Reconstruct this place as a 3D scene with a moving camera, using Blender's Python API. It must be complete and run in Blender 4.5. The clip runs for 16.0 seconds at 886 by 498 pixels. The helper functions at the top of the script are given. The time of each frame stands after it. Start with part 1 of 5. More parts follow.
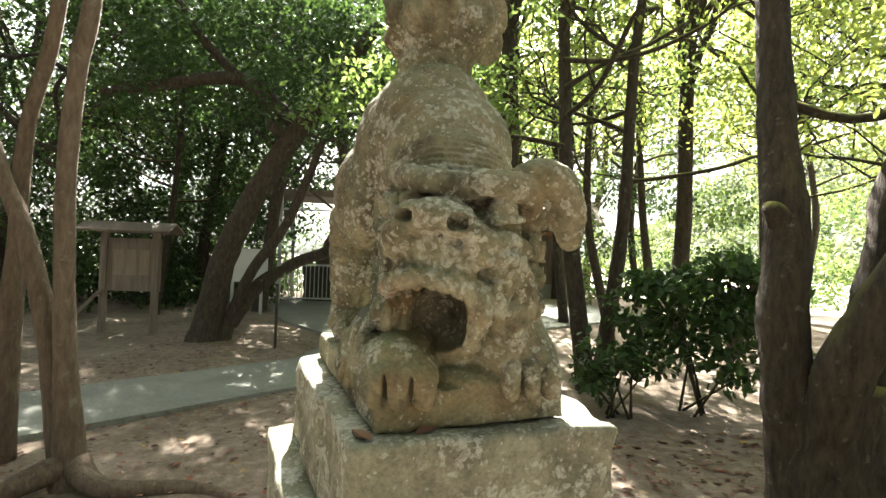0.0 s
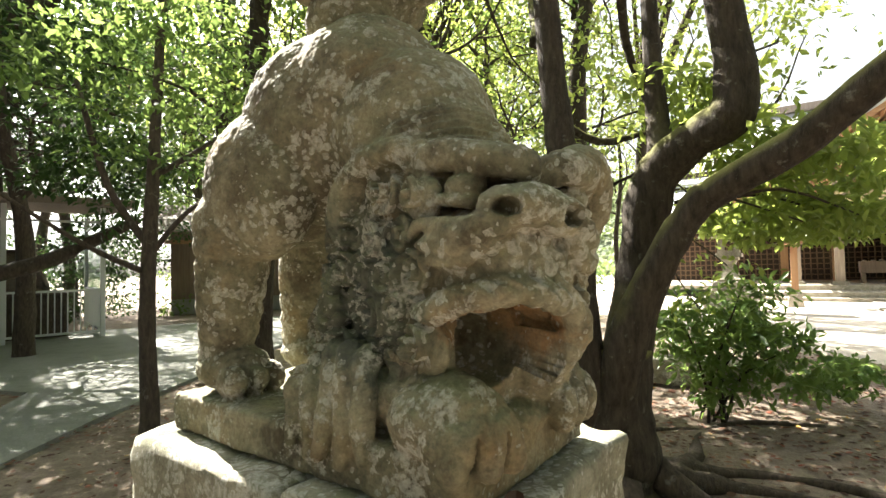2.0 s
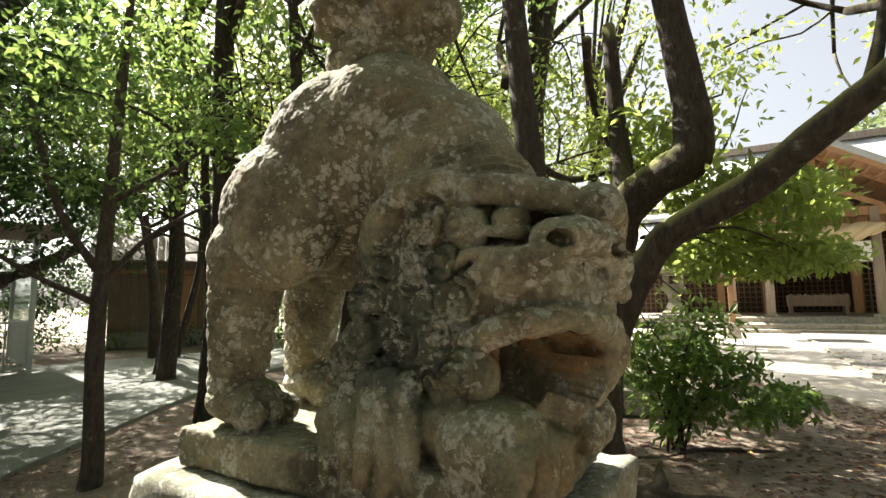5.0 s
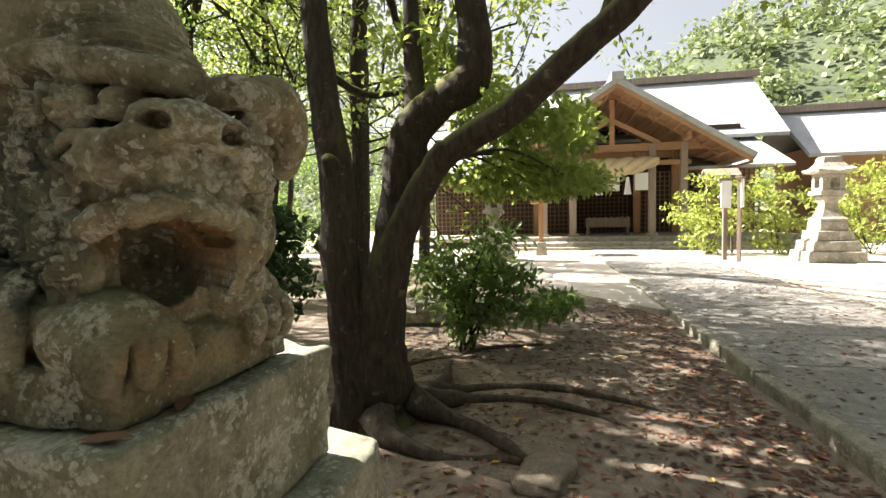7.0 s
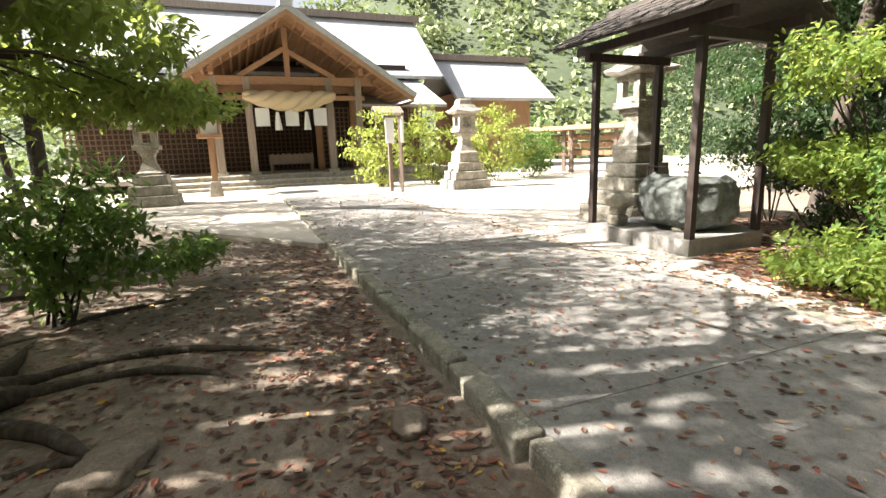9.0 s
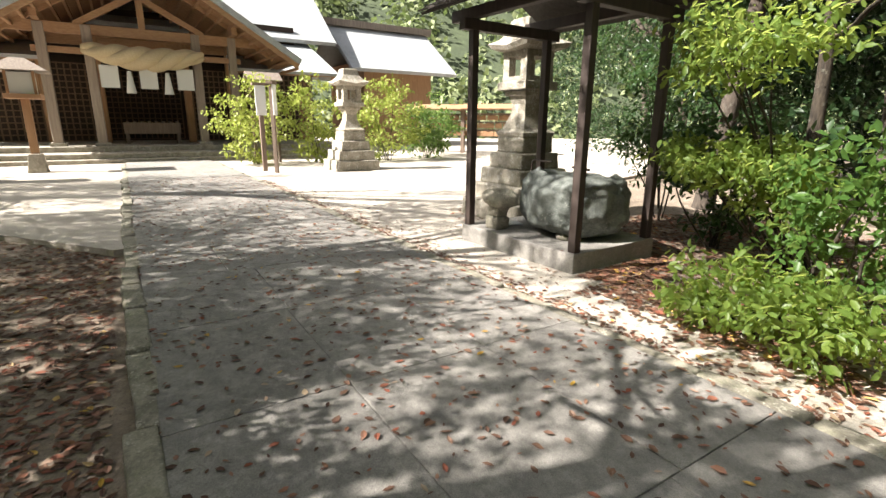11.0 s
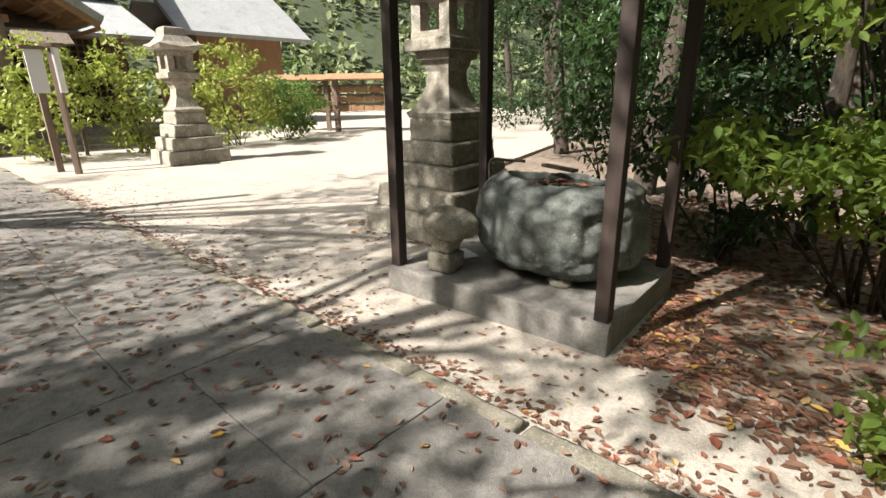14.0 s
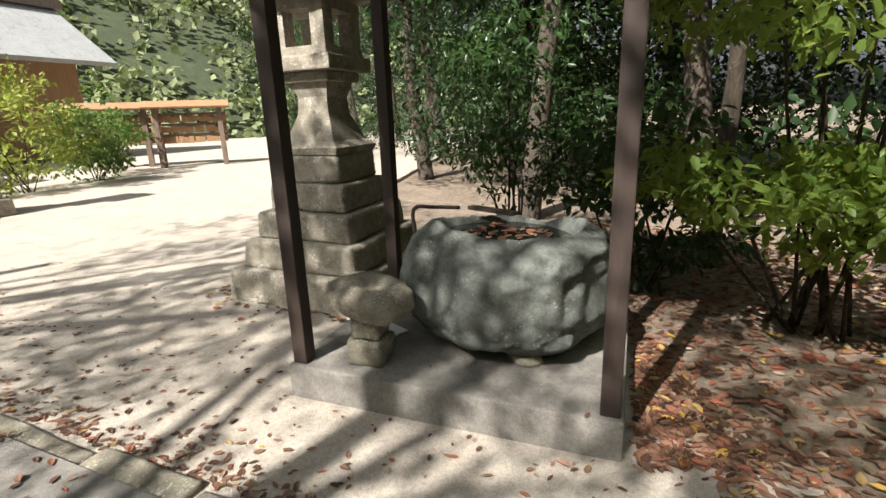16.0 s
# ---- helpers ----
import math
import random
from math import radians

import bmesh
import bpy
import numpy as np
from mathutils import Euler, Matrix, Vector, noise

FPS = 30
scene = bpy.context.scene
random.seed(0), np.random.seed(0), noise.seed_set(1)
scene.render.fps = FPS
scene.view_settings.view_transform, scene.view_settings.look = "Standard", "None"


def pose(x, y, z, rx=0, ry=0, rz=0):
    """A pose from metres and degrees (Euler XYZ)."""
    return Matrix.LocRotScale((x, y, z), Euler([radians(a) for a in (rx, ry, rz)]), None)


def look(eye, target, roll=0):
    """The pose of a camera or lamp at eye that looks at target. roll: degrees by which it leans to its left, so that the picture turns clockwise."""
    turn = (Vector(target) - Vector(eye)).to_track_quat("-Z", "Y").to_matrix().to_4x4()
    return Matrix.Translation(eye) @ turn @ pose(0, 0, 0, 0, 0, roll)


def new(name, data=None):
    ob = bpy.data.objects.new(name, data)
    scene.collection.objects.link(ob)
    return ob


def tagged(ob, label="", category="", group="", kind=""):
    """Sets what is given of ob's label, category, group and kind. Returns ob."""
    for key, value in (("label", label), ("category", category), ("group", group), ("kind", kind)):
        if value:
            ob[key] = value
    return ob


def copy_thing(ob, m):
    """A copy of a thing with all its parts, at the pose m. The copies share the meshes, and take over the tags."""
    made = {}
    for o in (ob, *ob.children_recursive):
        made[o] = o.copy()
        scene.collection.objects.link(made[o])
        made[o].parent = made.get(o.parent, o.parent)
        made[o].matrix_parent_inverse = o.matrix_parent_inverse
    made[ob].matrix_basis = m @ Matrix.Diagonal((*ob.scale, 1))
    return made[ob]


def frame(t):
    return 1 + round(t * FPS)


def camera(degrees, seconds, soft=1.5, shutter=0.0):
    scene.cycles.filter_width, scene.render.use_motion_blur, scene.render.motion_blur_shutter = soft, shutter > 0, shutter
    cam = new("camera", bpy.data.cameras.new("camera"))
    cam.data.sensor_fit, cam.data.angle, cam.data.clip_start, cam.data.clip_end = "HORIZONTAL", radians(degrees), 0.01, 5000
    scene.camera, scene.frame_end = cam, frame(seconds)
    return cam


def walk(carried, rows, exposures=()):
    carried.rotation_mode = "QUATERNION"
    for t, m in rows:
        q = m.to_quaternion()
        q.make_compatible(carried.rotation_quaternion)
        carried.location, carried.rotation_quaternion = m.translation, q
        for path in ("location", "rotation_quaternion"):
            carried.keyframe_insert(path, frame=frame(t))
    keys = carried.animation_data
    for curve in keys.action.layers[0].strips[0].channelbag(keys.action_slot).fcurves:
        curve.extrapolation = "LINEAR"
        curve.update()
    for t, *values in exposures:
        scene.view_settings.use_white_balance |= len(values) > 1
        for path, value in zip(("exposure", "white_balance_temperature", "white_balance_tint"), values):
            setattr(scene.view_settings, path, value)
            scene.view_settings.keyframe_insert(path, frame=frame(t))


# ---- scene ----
cam = camera(84.2, 16.0)
METRES, EYE, TILT, LEAN, TURN = 7.0, 1.5, 0.0, 0.0, 0.0
ROWS = [
    (0.0, 0.0, 0.0, 0.0, -0.04, 1.01, -2.01),
    (0.5, -0.0286, 0.0098, 0.0015, -8.04, 1.65, -0.76),
    (1.0, -0.0466, 0.0306, -0.0025, -14.97, 2.0, -0.01),
    (1.5, -0.0612, 0.0509, -0.0016, -22.42, 2.4, 0.4),
    (2.0, -0.0782, 0.0657, -0.0004, -32.14, 2.13, 1.31),
    (2.5, -0.0902, 0.07, -0.001, -36.5, 1.66, 1.27),
    (3.0, -0.0978, 0.0739, -0.002, -36.95, 1.33, 0.64),
    (3.5, -0.1011, 0.0766, -0.0014, -37.03, 1.77, 0.04),
    (3.7, -0.1013, 0.0768, -0.0013, -36.8, 2.5, -0.1),
    (5.8, -0.0985, 0.07, -0.001, -40.8, 6.9, 2.0),
    (6.0, -0.0941, 0.0645, -0.0017, -44.67, 5.84, 2.3),
    (6.5, -0.076, 0.0474, -0.0065, -53.87, 1.36, 2.37),
    (7.0, -0.0652, 0.035, -0.0107, -55.7, -3.39, 1.22),
    (7.5, -0.0581, 0.025, -0.0134, -55.21, -7.02, 1.94),
    (8.0, -0.0507, 0.0121, -0.0154, -56.79, -9.19, 1.58),
    (8.5, -0.0321, -0.0052, -0.0177, -67.42, -10.51, 2.09),
    (9.0, 0.0121, -0.0385, -0.0203, -89.64, -11.51, 1.82),
    (9.2, 0.029, -0.051, -0.02, -96.8, -11.6, 1.7),
    (11.3, 0.231, -0.148, -0.0062, -99.9, -14.5, -0.6),
    (11.5, 0.2525, -0.149, -0.0054, -98.57, -15.44, -0.87),
    (12.0, 0.3096, -0.1496, -0.0041, -98.05, -16.55, -1.19),
    (12.5, 0.3665, -0.1502, -0.0044, -100.99, -16.79, 0.37),
    (13.0, 0.4265, -0.1522, -0.0007, -101.25, -17.23, 1.19),
    (13.5, 0.4859, -0.1508, 0.0017, -109.12, -17.86, 0.52),
    (14.0, 0.536, -0.1558, 0.0014, -116.07, -17.65, 0.68),
    (14.5, 0.5816, -0.1604, 0.0035, -120.08, -17.16, 0.75),
    (15.0, 0.6252, -0.1605, 0.0078, -128.54, -16.42, 0.8),
    (15.5, 0.6587, -0.1681, 0.0058, -132.66, -15.82, 1.5),
    (16.0, 0.6836, -0.1727, 0.0075, -134.19, -15.44, 1.91),
]
walk(cam, [(t, pose(0, 0, EYE, TILT, LEAN, TURN) @ pose(METRES * x, METRES * y, METRES * z, 90 + pitch, roll, yaw)) for t, x, y, z, yaw, pitch, roll in ROWS],
     exposures=[(0.0, 3.4, 6500, 9), (1.5, 3.25, 6500, 9), (3.7, 2.75, 6500, 9), (7.0, 2.45, 6500, 10), (9.2, 2.45, 6400, 12), (12.5, 1.4, 6400, 11), (16.0, 1.2, 6400, 11)])

# ---- light ----
SUN_DIR = Vector((-0.10, 0.72, 0.69)).normalized()
world = bpy.data.worlds.new("world")
scene.world = world
world.use_nodes = True
wn = world.node_tree
sky = wn.nodes.new("ShaderNodeTexSky")
sky.sky_type = "NISHITA"
sky.sun_disc = False
sky.dust_density = 5.0
sky.sun_elevation = math.asin(SUN_DIR.z)
sky.sun_rotation = math.atan2(SUN_DIR.x, SUN_DIR.y)
wn.nodes["Background"].inputs[1].default_value = 0.046
haze = wn.nodes.new("ShaderNodeHueSaturation")
haze.inputs["Saturation"].default_value = 0.3
wn.links.new(sky.outputs[0], haze.inputs["Color"])
wn.links.new(haze.outputs[0], wn.nodes["Background"].inputs[0])
sun_data = bpy.data.lights.new("sun", "SUN")
sun_data.energy, sun_data.angle, sun_data.color = 5.0, radians(0.53), (1.0, 0.94, 0.85)
sun = new("sun", sun_data)
sun.matrix_world = look(SUN_DIR * 60, (0, 0, 0))

# ---- materials ----
class Mat:
    """A small builder of node materials: noise, ramp and mix over object space."""

    def __init__(self, name, rough=0.9, metal=0.0):
        self.m = bpy.data.materials.new(name)
        self.m.use_nodes = True
        self.t = self.m.node_tree
        self.b = self.t.nodes["Principled BSDF"]
        self.b.inputs["Roughness"].default_value = rough
        self.b.inputs["Metallic"].default_value = metal
        self.b.inputs["Specular IOR Level"].default_value = 0.3
        geo = self.t.nodes.new("ShaderNodeNewGeometry")
        self.geo = geo
        self.pos = geo.outputs["Position"]

    def node(self, kind, **vals):
        n = self.t.nodes.new(kind)
        for k, v in vals.items():
            n.inputs[k].default_value = v
        return n

    def link(self, a, b):
        self.t.links.new(a, b)

    def stretch(self, sx, sy, sz):
        n = self.t.nodes.new("ShaderNodeVectorMath")
        n.operation = "MULTIPLY"
        n.inputs[1].default_value = (sx, sy, sz)
        self.link(self.pos, n.inputs[0])
        return n.outputs[0]

    def noise(self, scale, detail=5.0, rough=0.6, vec=None, dist=0.0):
        n = self.node("ShaderNodeTexNoise", Scale=scale, Detail=detail, Roughness=rough, Distortion=dist)
        self.link(vec or self.pos, n.inputs["Vector"])
        return n.outputs["Fac"]

    def voro(self, scale, vec=None, feature="F1"):
        n = self.node("ShaderNodeTexVoronoi", Scale=scale)
        n.feature = feature
        self.link(vec or self.pos, n.inputs["Vector"])
        return n.outputs["Distance"]

    def ramp(self, fac, *stops):
        n = self.t.nodes.new("ShaderNodeValToRGB")
        e = n.color_ramp.elements
        while len(e) < len(stops):
            e.new(0.5)
        for el, (p, c) in zip(e, stops):
            el.position = p
            el.color = (*c, 1) if isinstance(c, tuple) else (c, c, c, 1)
        self.link(fac, n.inputs[0])
        return n.outputs[0]

    def mix(self, fac, a, b, blend="MIX"):
        n = self.t.nodes.new("ShaderNodeMix")
        n.data_type, n.blend_type = "RGBA", blend
        for v, i in ((fac, 0), (a, 6), (b, 7)):
            if isinstance(v, (int, float)):
                n.inputs[i].default_value = v if i == 0 else (v, v, v, 1)
            elif isinstance(v, tuple):
                n.inputs[i].default_value = (*v, 1)
            else:
                self.link(v, n.inputs[i])
        return n.outputs[2]

    def math(self, op, a, b=0.5):
        n = self.t.nodes.new("ShaderNodeMath")
        n.operation = op
        for i, v in enumerate((a, b)):
            if isinstance(v, (int, float)):
                n.inputs[i].default_value = v
            else:
                self.link(v, n.inputs[i])
        return n.outputs[0]

    def up(self):
        s = self.t.nodes.new("ShaderNodeSeparateXYZ")
        self.link(self.geo.outputs["Normal"], s.inputs[0])
        return s.outputs[2]

    def rand(self):
        return self.t.nodes.new("ShaderNodeObjectInfo").outputs["Random"]

    def island(self):
        return self.geo.outputs["Random Per Island"]

    def colour(self, c):
        if isinstance(c, tuple):
            self.b.inputs["Base Color"].default_value = (*c, 1)
        else:
            self.link(c, self.b.inputs["Base Color"])
        return self

    def bump(self, h, strength=0.5, dist=0.01):
        n = self.node("ShaderNodeBump", Strength=strength, Distance=dist)
        self.link(h, n.inputs["Height"])
        self.link(n.outputs[0], self.b.inputs["Normal"])
        return self


def stone_mat(name, base, dark, lichen, moss, lichen_at=0.62, moss_at=0.55, scale=1.0, warm=None, stains_and_shade=()):
    m = Mat(name, 0.92)
    big = m.noise(4.5 * scale, 7, 0.68)
    mid = m.noise(16 * scale, 6, 0.7)
    fine = m.noise(75 * scale, 6, 0.75)
    c = m.mix(m.ramp(m.math("ADD", m.math("MULTIPLY", big, 0.6), m.math("MULTIPLY", mid, 0.4)), (0.42, 0.0), (0.58, 1.0)), dark, base)
    if warm:
        c = m.mix(m.ramp(m.noise(3.1 * scale, 5, 0.6), (0.52, 0.0), (0.68, 0.7)), c, warm)
    for st in stains_and_shade:
        c = patina_shade(m, c, *st)
    green = m.math("MULTIPLY", m.ramp(m.noise(6.0 * scale, 8, 0.7), (moss_at - 0.08, 0.0), (moss_at + 0.1, 1.0)), m.ramp(m.up(), (0.3, 0.35), (0.75, 1.0)))
    c = m.mix(green, c, moss)
    patch = m.ramp(m.noise(5.5 * scale, 4, 0.6), (0.40, 0.0), (0.64, 1.0))
    warp = m.t.nodes.new("ShaderNodeVectorMath")
    warp.operation = "MULTIPLY_ADD"
    nz = m.node("ShaderNodeTexNoise", Scale=30 * scale, Detail=4.0)
    m.link(m.pos, nz.inputs["Vector"])
    m.link(nz.outputs["Color"], warp.inputs[0])
    warp.inputs[1].default_value = (0.03 / scale,) * 3
    m.link(m.pos, warp.inputs[2])
    dots = m.voro(40 * scale, warp.outputs[0])
    dots2 = m.voro(17 * scale, warp.outputs[0])
    reach = m.math("MULTIPLY", patch, 0.52 * (0.65 / lichen_at) ** 3)
    lich = m.math("MAXIMUM", m.math("LESS_THAN", dots, reach), m.math("LESS_THAN", dots2, m.math("MULTIPLY", reach, 0.8)))
    lich = m.math("MULTIPLY", lich, m.ramp(m.noise(55 * scale, 4, 0.7), (0.36, 0.05), (0.56, 0.8)))
    if lichen_at < 0.65:
        crust = m.math("MULTIPLY", m.ramp(m.noise(7.5 * scale, 5, 0.65), (0.57, 0.0), (0.61, 1.0)), m.ramp(m.noise(48 * scale, 5, 0.75), (0.44, 0.0), (0.54, 0.85)))
        lich = m.math("MAXIMUM", lich, crust)
    c = m.mix(lich, c, lichen)
    c = m.mix(m.ramp(fine, (0.3, 0.75), (0.6, 0.0)), c, m.mix(0.6, c, 0.02))
    m.colour(c)
    m.bump(m.math("ADD", m.math("MULTIPLY", fine, 0.7), m.math("ADD", m.math("MULTIPLY", mid, 0.9), m.math("MULTIPLY", lich, 0.2))), 0.9, 0.009 / scale)
    return m.m


def patina_shade(m, c, centre, radii, colour, amount, edge=0.35):
    """A ragged-edged patch of its own shape round a place: an old stain, on the rump also painted shade."""
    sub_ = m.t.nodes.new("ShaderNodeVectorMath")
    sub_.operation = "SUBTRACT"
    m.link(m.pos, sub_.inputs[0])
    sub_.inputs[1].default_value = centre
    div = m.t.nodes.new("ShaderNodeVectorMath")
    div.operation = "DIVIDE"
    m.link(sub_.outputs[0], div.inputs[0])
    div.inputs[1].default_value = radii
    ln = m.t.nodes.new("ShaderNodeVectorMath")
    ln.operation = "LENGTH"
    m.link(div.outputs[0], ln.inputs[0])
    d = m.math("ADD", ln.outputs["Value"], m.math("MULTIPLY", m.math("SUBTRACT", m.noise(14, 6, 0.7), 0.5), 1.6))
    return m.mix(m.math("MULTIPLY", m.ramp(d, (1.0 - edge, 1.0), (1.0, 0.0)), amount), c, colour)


def wood_mat(name, light, dark, along=(1, 1, 0.08), scale=18, rough=0.75):
    m = Mat(name, rough)
    v = m.stretch(*along)
    g = m.noise(scale, 6, 0.65, v)
    c = m.mix(m.ramp(g, (0.3, 0.0), (0.72, 1.0)), dark, light)
    c = m.mix(m.ramp(m.noise(2.2, 4), (0.42, 0.0), (0.75, 0.6)), c, m.mix(0.5, c, dark))
    c = m.mix(m.math("MULTIPLY", m.rand(), 0.35), c, dark)
    m.colour(c).bump(g, 0.35, 0.006)
    return m.m


def bark_mat(name, light, dark, moss=None):
    m = Mat(name, 0.95)
    v = m.stretch(1, 1, 0.28)
    g = m.noise(26, 7, 0.7, v)
    big = m.noise(3.0, 5, 0.6)
    c = m.mix(m.ramp(g, (0.32, 0.0), (0.68, 1.0)), dark, light)
    c = m.mix(m.ramp(m.noise(11, 5, 0.7), (0.60, 0.0), (0.70, 0.45)), c, (0.24, 0.24, 0.20))
    # moss on upward faces, strengthened so it also paints the limb's sunlit top
    if moss:
        c = m.mix(m.math("MULTIPLY", m.ramp(big, (0.36, 0.0), (0.52, 0.95)), m.ramp(m.up(), (0.2, 0.0), (0.75, 0.95))), c, moss)
    m.colour(c).bump(m.math("ADD", g, m.math("MULTIPLY", m.noise(7, 5), 1.0)), 0.8, 0.02)
    return m.m


def leaf_mat(name, a, b, glow, thru=0.45, rough=0.4):
    m = Mat(name, rough)
    n = m.noise(0.9, 3)
    r = m.island()
    c = m.mix(m.math("ADD", m.math("MULTIPLY", r, 0.7), m.math("MULTIPLY", n, 0.3)), a, b)
    m.colour(c)
    m.b.inputs["Specular IOR Level"].default_value = 0.26
    tr = m.t.nodes.new("ShaderNodeBsdfTranslucent")
    m.link(m.mix(r, glow, m.mix(0.5, glow, b)), tr.inputs[0])
    mx = m.t.nodes.new("ShaderNodeMixShader")
    mx.inputs[0].default_value = thru
    m.link(m.b.outputs[0], mx.inputs[1])
    m.link(tr.outputs[0], mx.inputs[2])
    m.link(mx.outputs[0], m.t.nodes["Material Output"].inputs[0])
    return m.m


def ground_mat(name, a, b, c2, specks, scale=1.0, speck_col=(0.10, 0.06, 0.04)):
    m = Mat(name, 0.95)
    big = m.noise(0.8 * scale, 6, 0.65)
    mid = m.noise(9 * scale, 5, 0.65)
    fine = m.noise(160 * scale, 4, 0.7)
    c = m.mix(m.ramp(big, (0.35, 0.0), (0.65, 1.0)), a, b)
    c = m.mix(m.ramp(mid, (0.45, 0.0), (0.72, 0.8)), c, c2)
    c = m.mix(m.ramp(fine, (0.35, 0.75), (0.6, 0.0)), c, m.mix(0.5, c, 0.04))
    c = m.mix(m.ramp(m.noise(38 * scale, 5, 0.75), (0.40, 0.5), (0.56, 0.0)), c, m.mix(0.45, c, 0.03))
    c = m.mix(m.ramp(m.noise(2.3 * scale, 6, 0.7, None, 0.6), (0.50, 0.0), (0.68, 0.45)), c, m.mix(0.5, c, 0.03))
    if specks:
        c = m.mix(m.ramp(m.voro(26 * scale), (0.10, specks), (0.16, 0.0)), c, speck_col)
    m.colour(c).bump(m.math("ADD", fine, m.math("MULTIPLY", mid, 1.2)), 0.6, 0.015)
    return m.m


# mane and snout stains; the rump's brown also holds painted shadow-side darkening
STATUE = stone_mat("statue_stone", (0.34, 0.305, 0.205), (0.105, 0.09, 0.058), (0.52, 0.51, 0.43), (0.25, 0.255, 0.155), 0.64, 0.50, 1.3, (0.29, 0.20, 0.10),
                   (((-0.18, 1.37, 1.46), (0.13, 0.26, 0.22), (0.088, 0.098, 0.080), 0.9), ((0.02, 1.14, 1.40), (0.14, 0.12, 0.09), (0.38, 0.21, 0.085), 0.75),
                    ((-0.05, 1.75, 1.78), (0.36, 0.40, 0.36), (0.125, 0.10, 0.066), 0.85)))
PEDESTAL = stone_mat("pedestal_stone", (0.40, 0.375, 0.285), (0.17, 0.155, 0.11), (0.58, 0.57, 0.50), (0.27, 0.28, 0.19), 0.60, 0.50, 1.2)
GRANITE = stone_mat("granite", (0.44, 0.40, 0.33), (0.27, 0.24, 0.19), (0.6, 0.58, 0.52), (0.25, 0.25, 0.17), 0.66, 0.62, 1.0)
BASINROCK = stone_mat("basin_rock", (0.20, 0.215, 0.195), (0.095, 0.105, 0.095), (0.36, 0.37, 0.33), (0.17, 0.19, 0.14), 0.80, 0.64, 1.0)
KERBSTONE = stone_mat("kerb_stone", (0.36, 0.33, 0.26), (0.2, 0.18, 0.14), (0.5, 0.48, 0.4), (0.2, 0.2, 0.13), 0.7, 0.6, 1.2)
CONCRETE = ground_mat("concrete", (0.33, 0.31, 0.28), (0.235, 0.22, 0.20), (0.41, 0.385, 0.345), 0.3)
PATHCONC = ground_mat("path_concrete", (0.33, 0.34, 0.30), (0.28, 0.29, 0.26), (0.36, 0.36, 0.32), 0.25)
SOIL = ground_mat("soil", (0.34, 0.27, 0.205), (0.19, 0.14, 0.10), (0.45, 0.375, 0.295), 0.8)
SAND = ground_mat("sand", (0.62, 0.555, 0.475), (0.55, 0.485, 0.405), (0.66, 0.605, 0.525), 0.2)
CEDAR = wood_mat("cedar", (0.44, 0.27, 0.15), (0.27, 0.15, 0.08))
CEDARH = wood_mat("cedar_beam", (0.44, 0.27, 0.15), (0.28, 0.155, 0.085), (0.3, 0.3, 1.0))
GREYWOOD = wood_mat("weathered_wood", (0.30, 0.25, 0.21), (0.15, 0.12, 0.095))
BROWNPOST = wood_mat("painted_post", (0.062, 0.044, 0.037), (0.034, 0.025, 0.021), (1, 1, 0.1), 22, 0.6)
PLANK = wood_mat("plank", (0.26, 0.20, 0.155), (0.14, 0.10, 0.08))
BARK = bark_mat("bark", (0.072, 0.057, 0.041), (0.018, 0.015, 0.012), (0.20, 0.20, 0.06))
ROOTBARK = bark_mat("root_bark", (0.11, 0.085, 0.062), (0.035, 0.028, 0.022))
BARKRED = bark_mat("bark_reddish", (0.19, 0.145, 0.105), (0.085, 0.062, 0.047))
BARKDARK = bark_mat("bark_dark", (0.10, 0.08, 0.062), (0.035, 0.028, 0.024))
LEAFBRIGHT = leaf_mat("leaf_bright", (0.06, 0.12, 0.025), (0.15, 0.21, 0.045), (0.48, 0.56, 0.13), 0.55)
LEAFMID = leaf_mat("leaf_mid", (0.035, 0.085, 0.02), (0.08, 0.15, 0.03), (0.28, 0.38, 0.10), 0.48)
LEAFDARK = leaf_mat("leaf_dark", (0.018, 0.045, 0.016), (0.045, 0.085, 0.025), (0.11, 0.19, 0.045), 0.28, 0.3)
# darker copy of LEAFDARK: under-canopy darkness put into the leaf colour
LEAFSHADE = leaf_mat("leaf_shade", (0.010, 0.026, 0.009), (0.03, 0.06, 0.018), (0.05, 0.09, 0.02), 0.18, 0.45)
LEAFYELLOW = leaf_mat("leaf_yellow_green", (0.20, 0.26, 0.05), (0.34, 0.36, 0.09), (0.42, 0.50, 0.10), 0.35)
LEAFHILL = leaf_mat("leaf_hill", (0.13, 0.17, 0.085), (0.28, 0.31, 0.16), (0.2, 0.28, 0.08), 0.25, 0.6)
HILLFLOOR = ground_mat("hill_floor", (0.06, 0.08, 0.04), (0.09, 0.115, 0.055), (0.045, 0.06, 0.03), 0.0, 0.2)
LITTER = Mat("litter", 0.8)
_r = LITTER.island()
LITTER.colour(LITTER.ramp(_r, (0.0, (0.06, 0.03, 0.02)), (0.35, (0.13, 0.07, 0.045)), (0.62, (0.22, 0.125, 0.08)), (0.8, (0.23, 0.07, 0.04)), (0.95, (0.34, 0.27, 0.20)), (0.995, (0.45, 0.27, 0.04))))
LITTER = LITTER.m
STEEL = Mat("painted_steel", 0.5, 0.3).colour((0.55, 0.58, 0.58)).m
WHITEBOARD = Mat("white_board", 0.6).colour((0.72, 0.73, 0.72)).m
WATER = Mat("water", 0.04).colour((0.02, 0.025, 0.02)).m
_g = Mat("glass", 0.05)
_g.b.inputs["Transmission Weight"].default_value = 1.0
_g.b.inputs["IOR"].default_value = 1.1
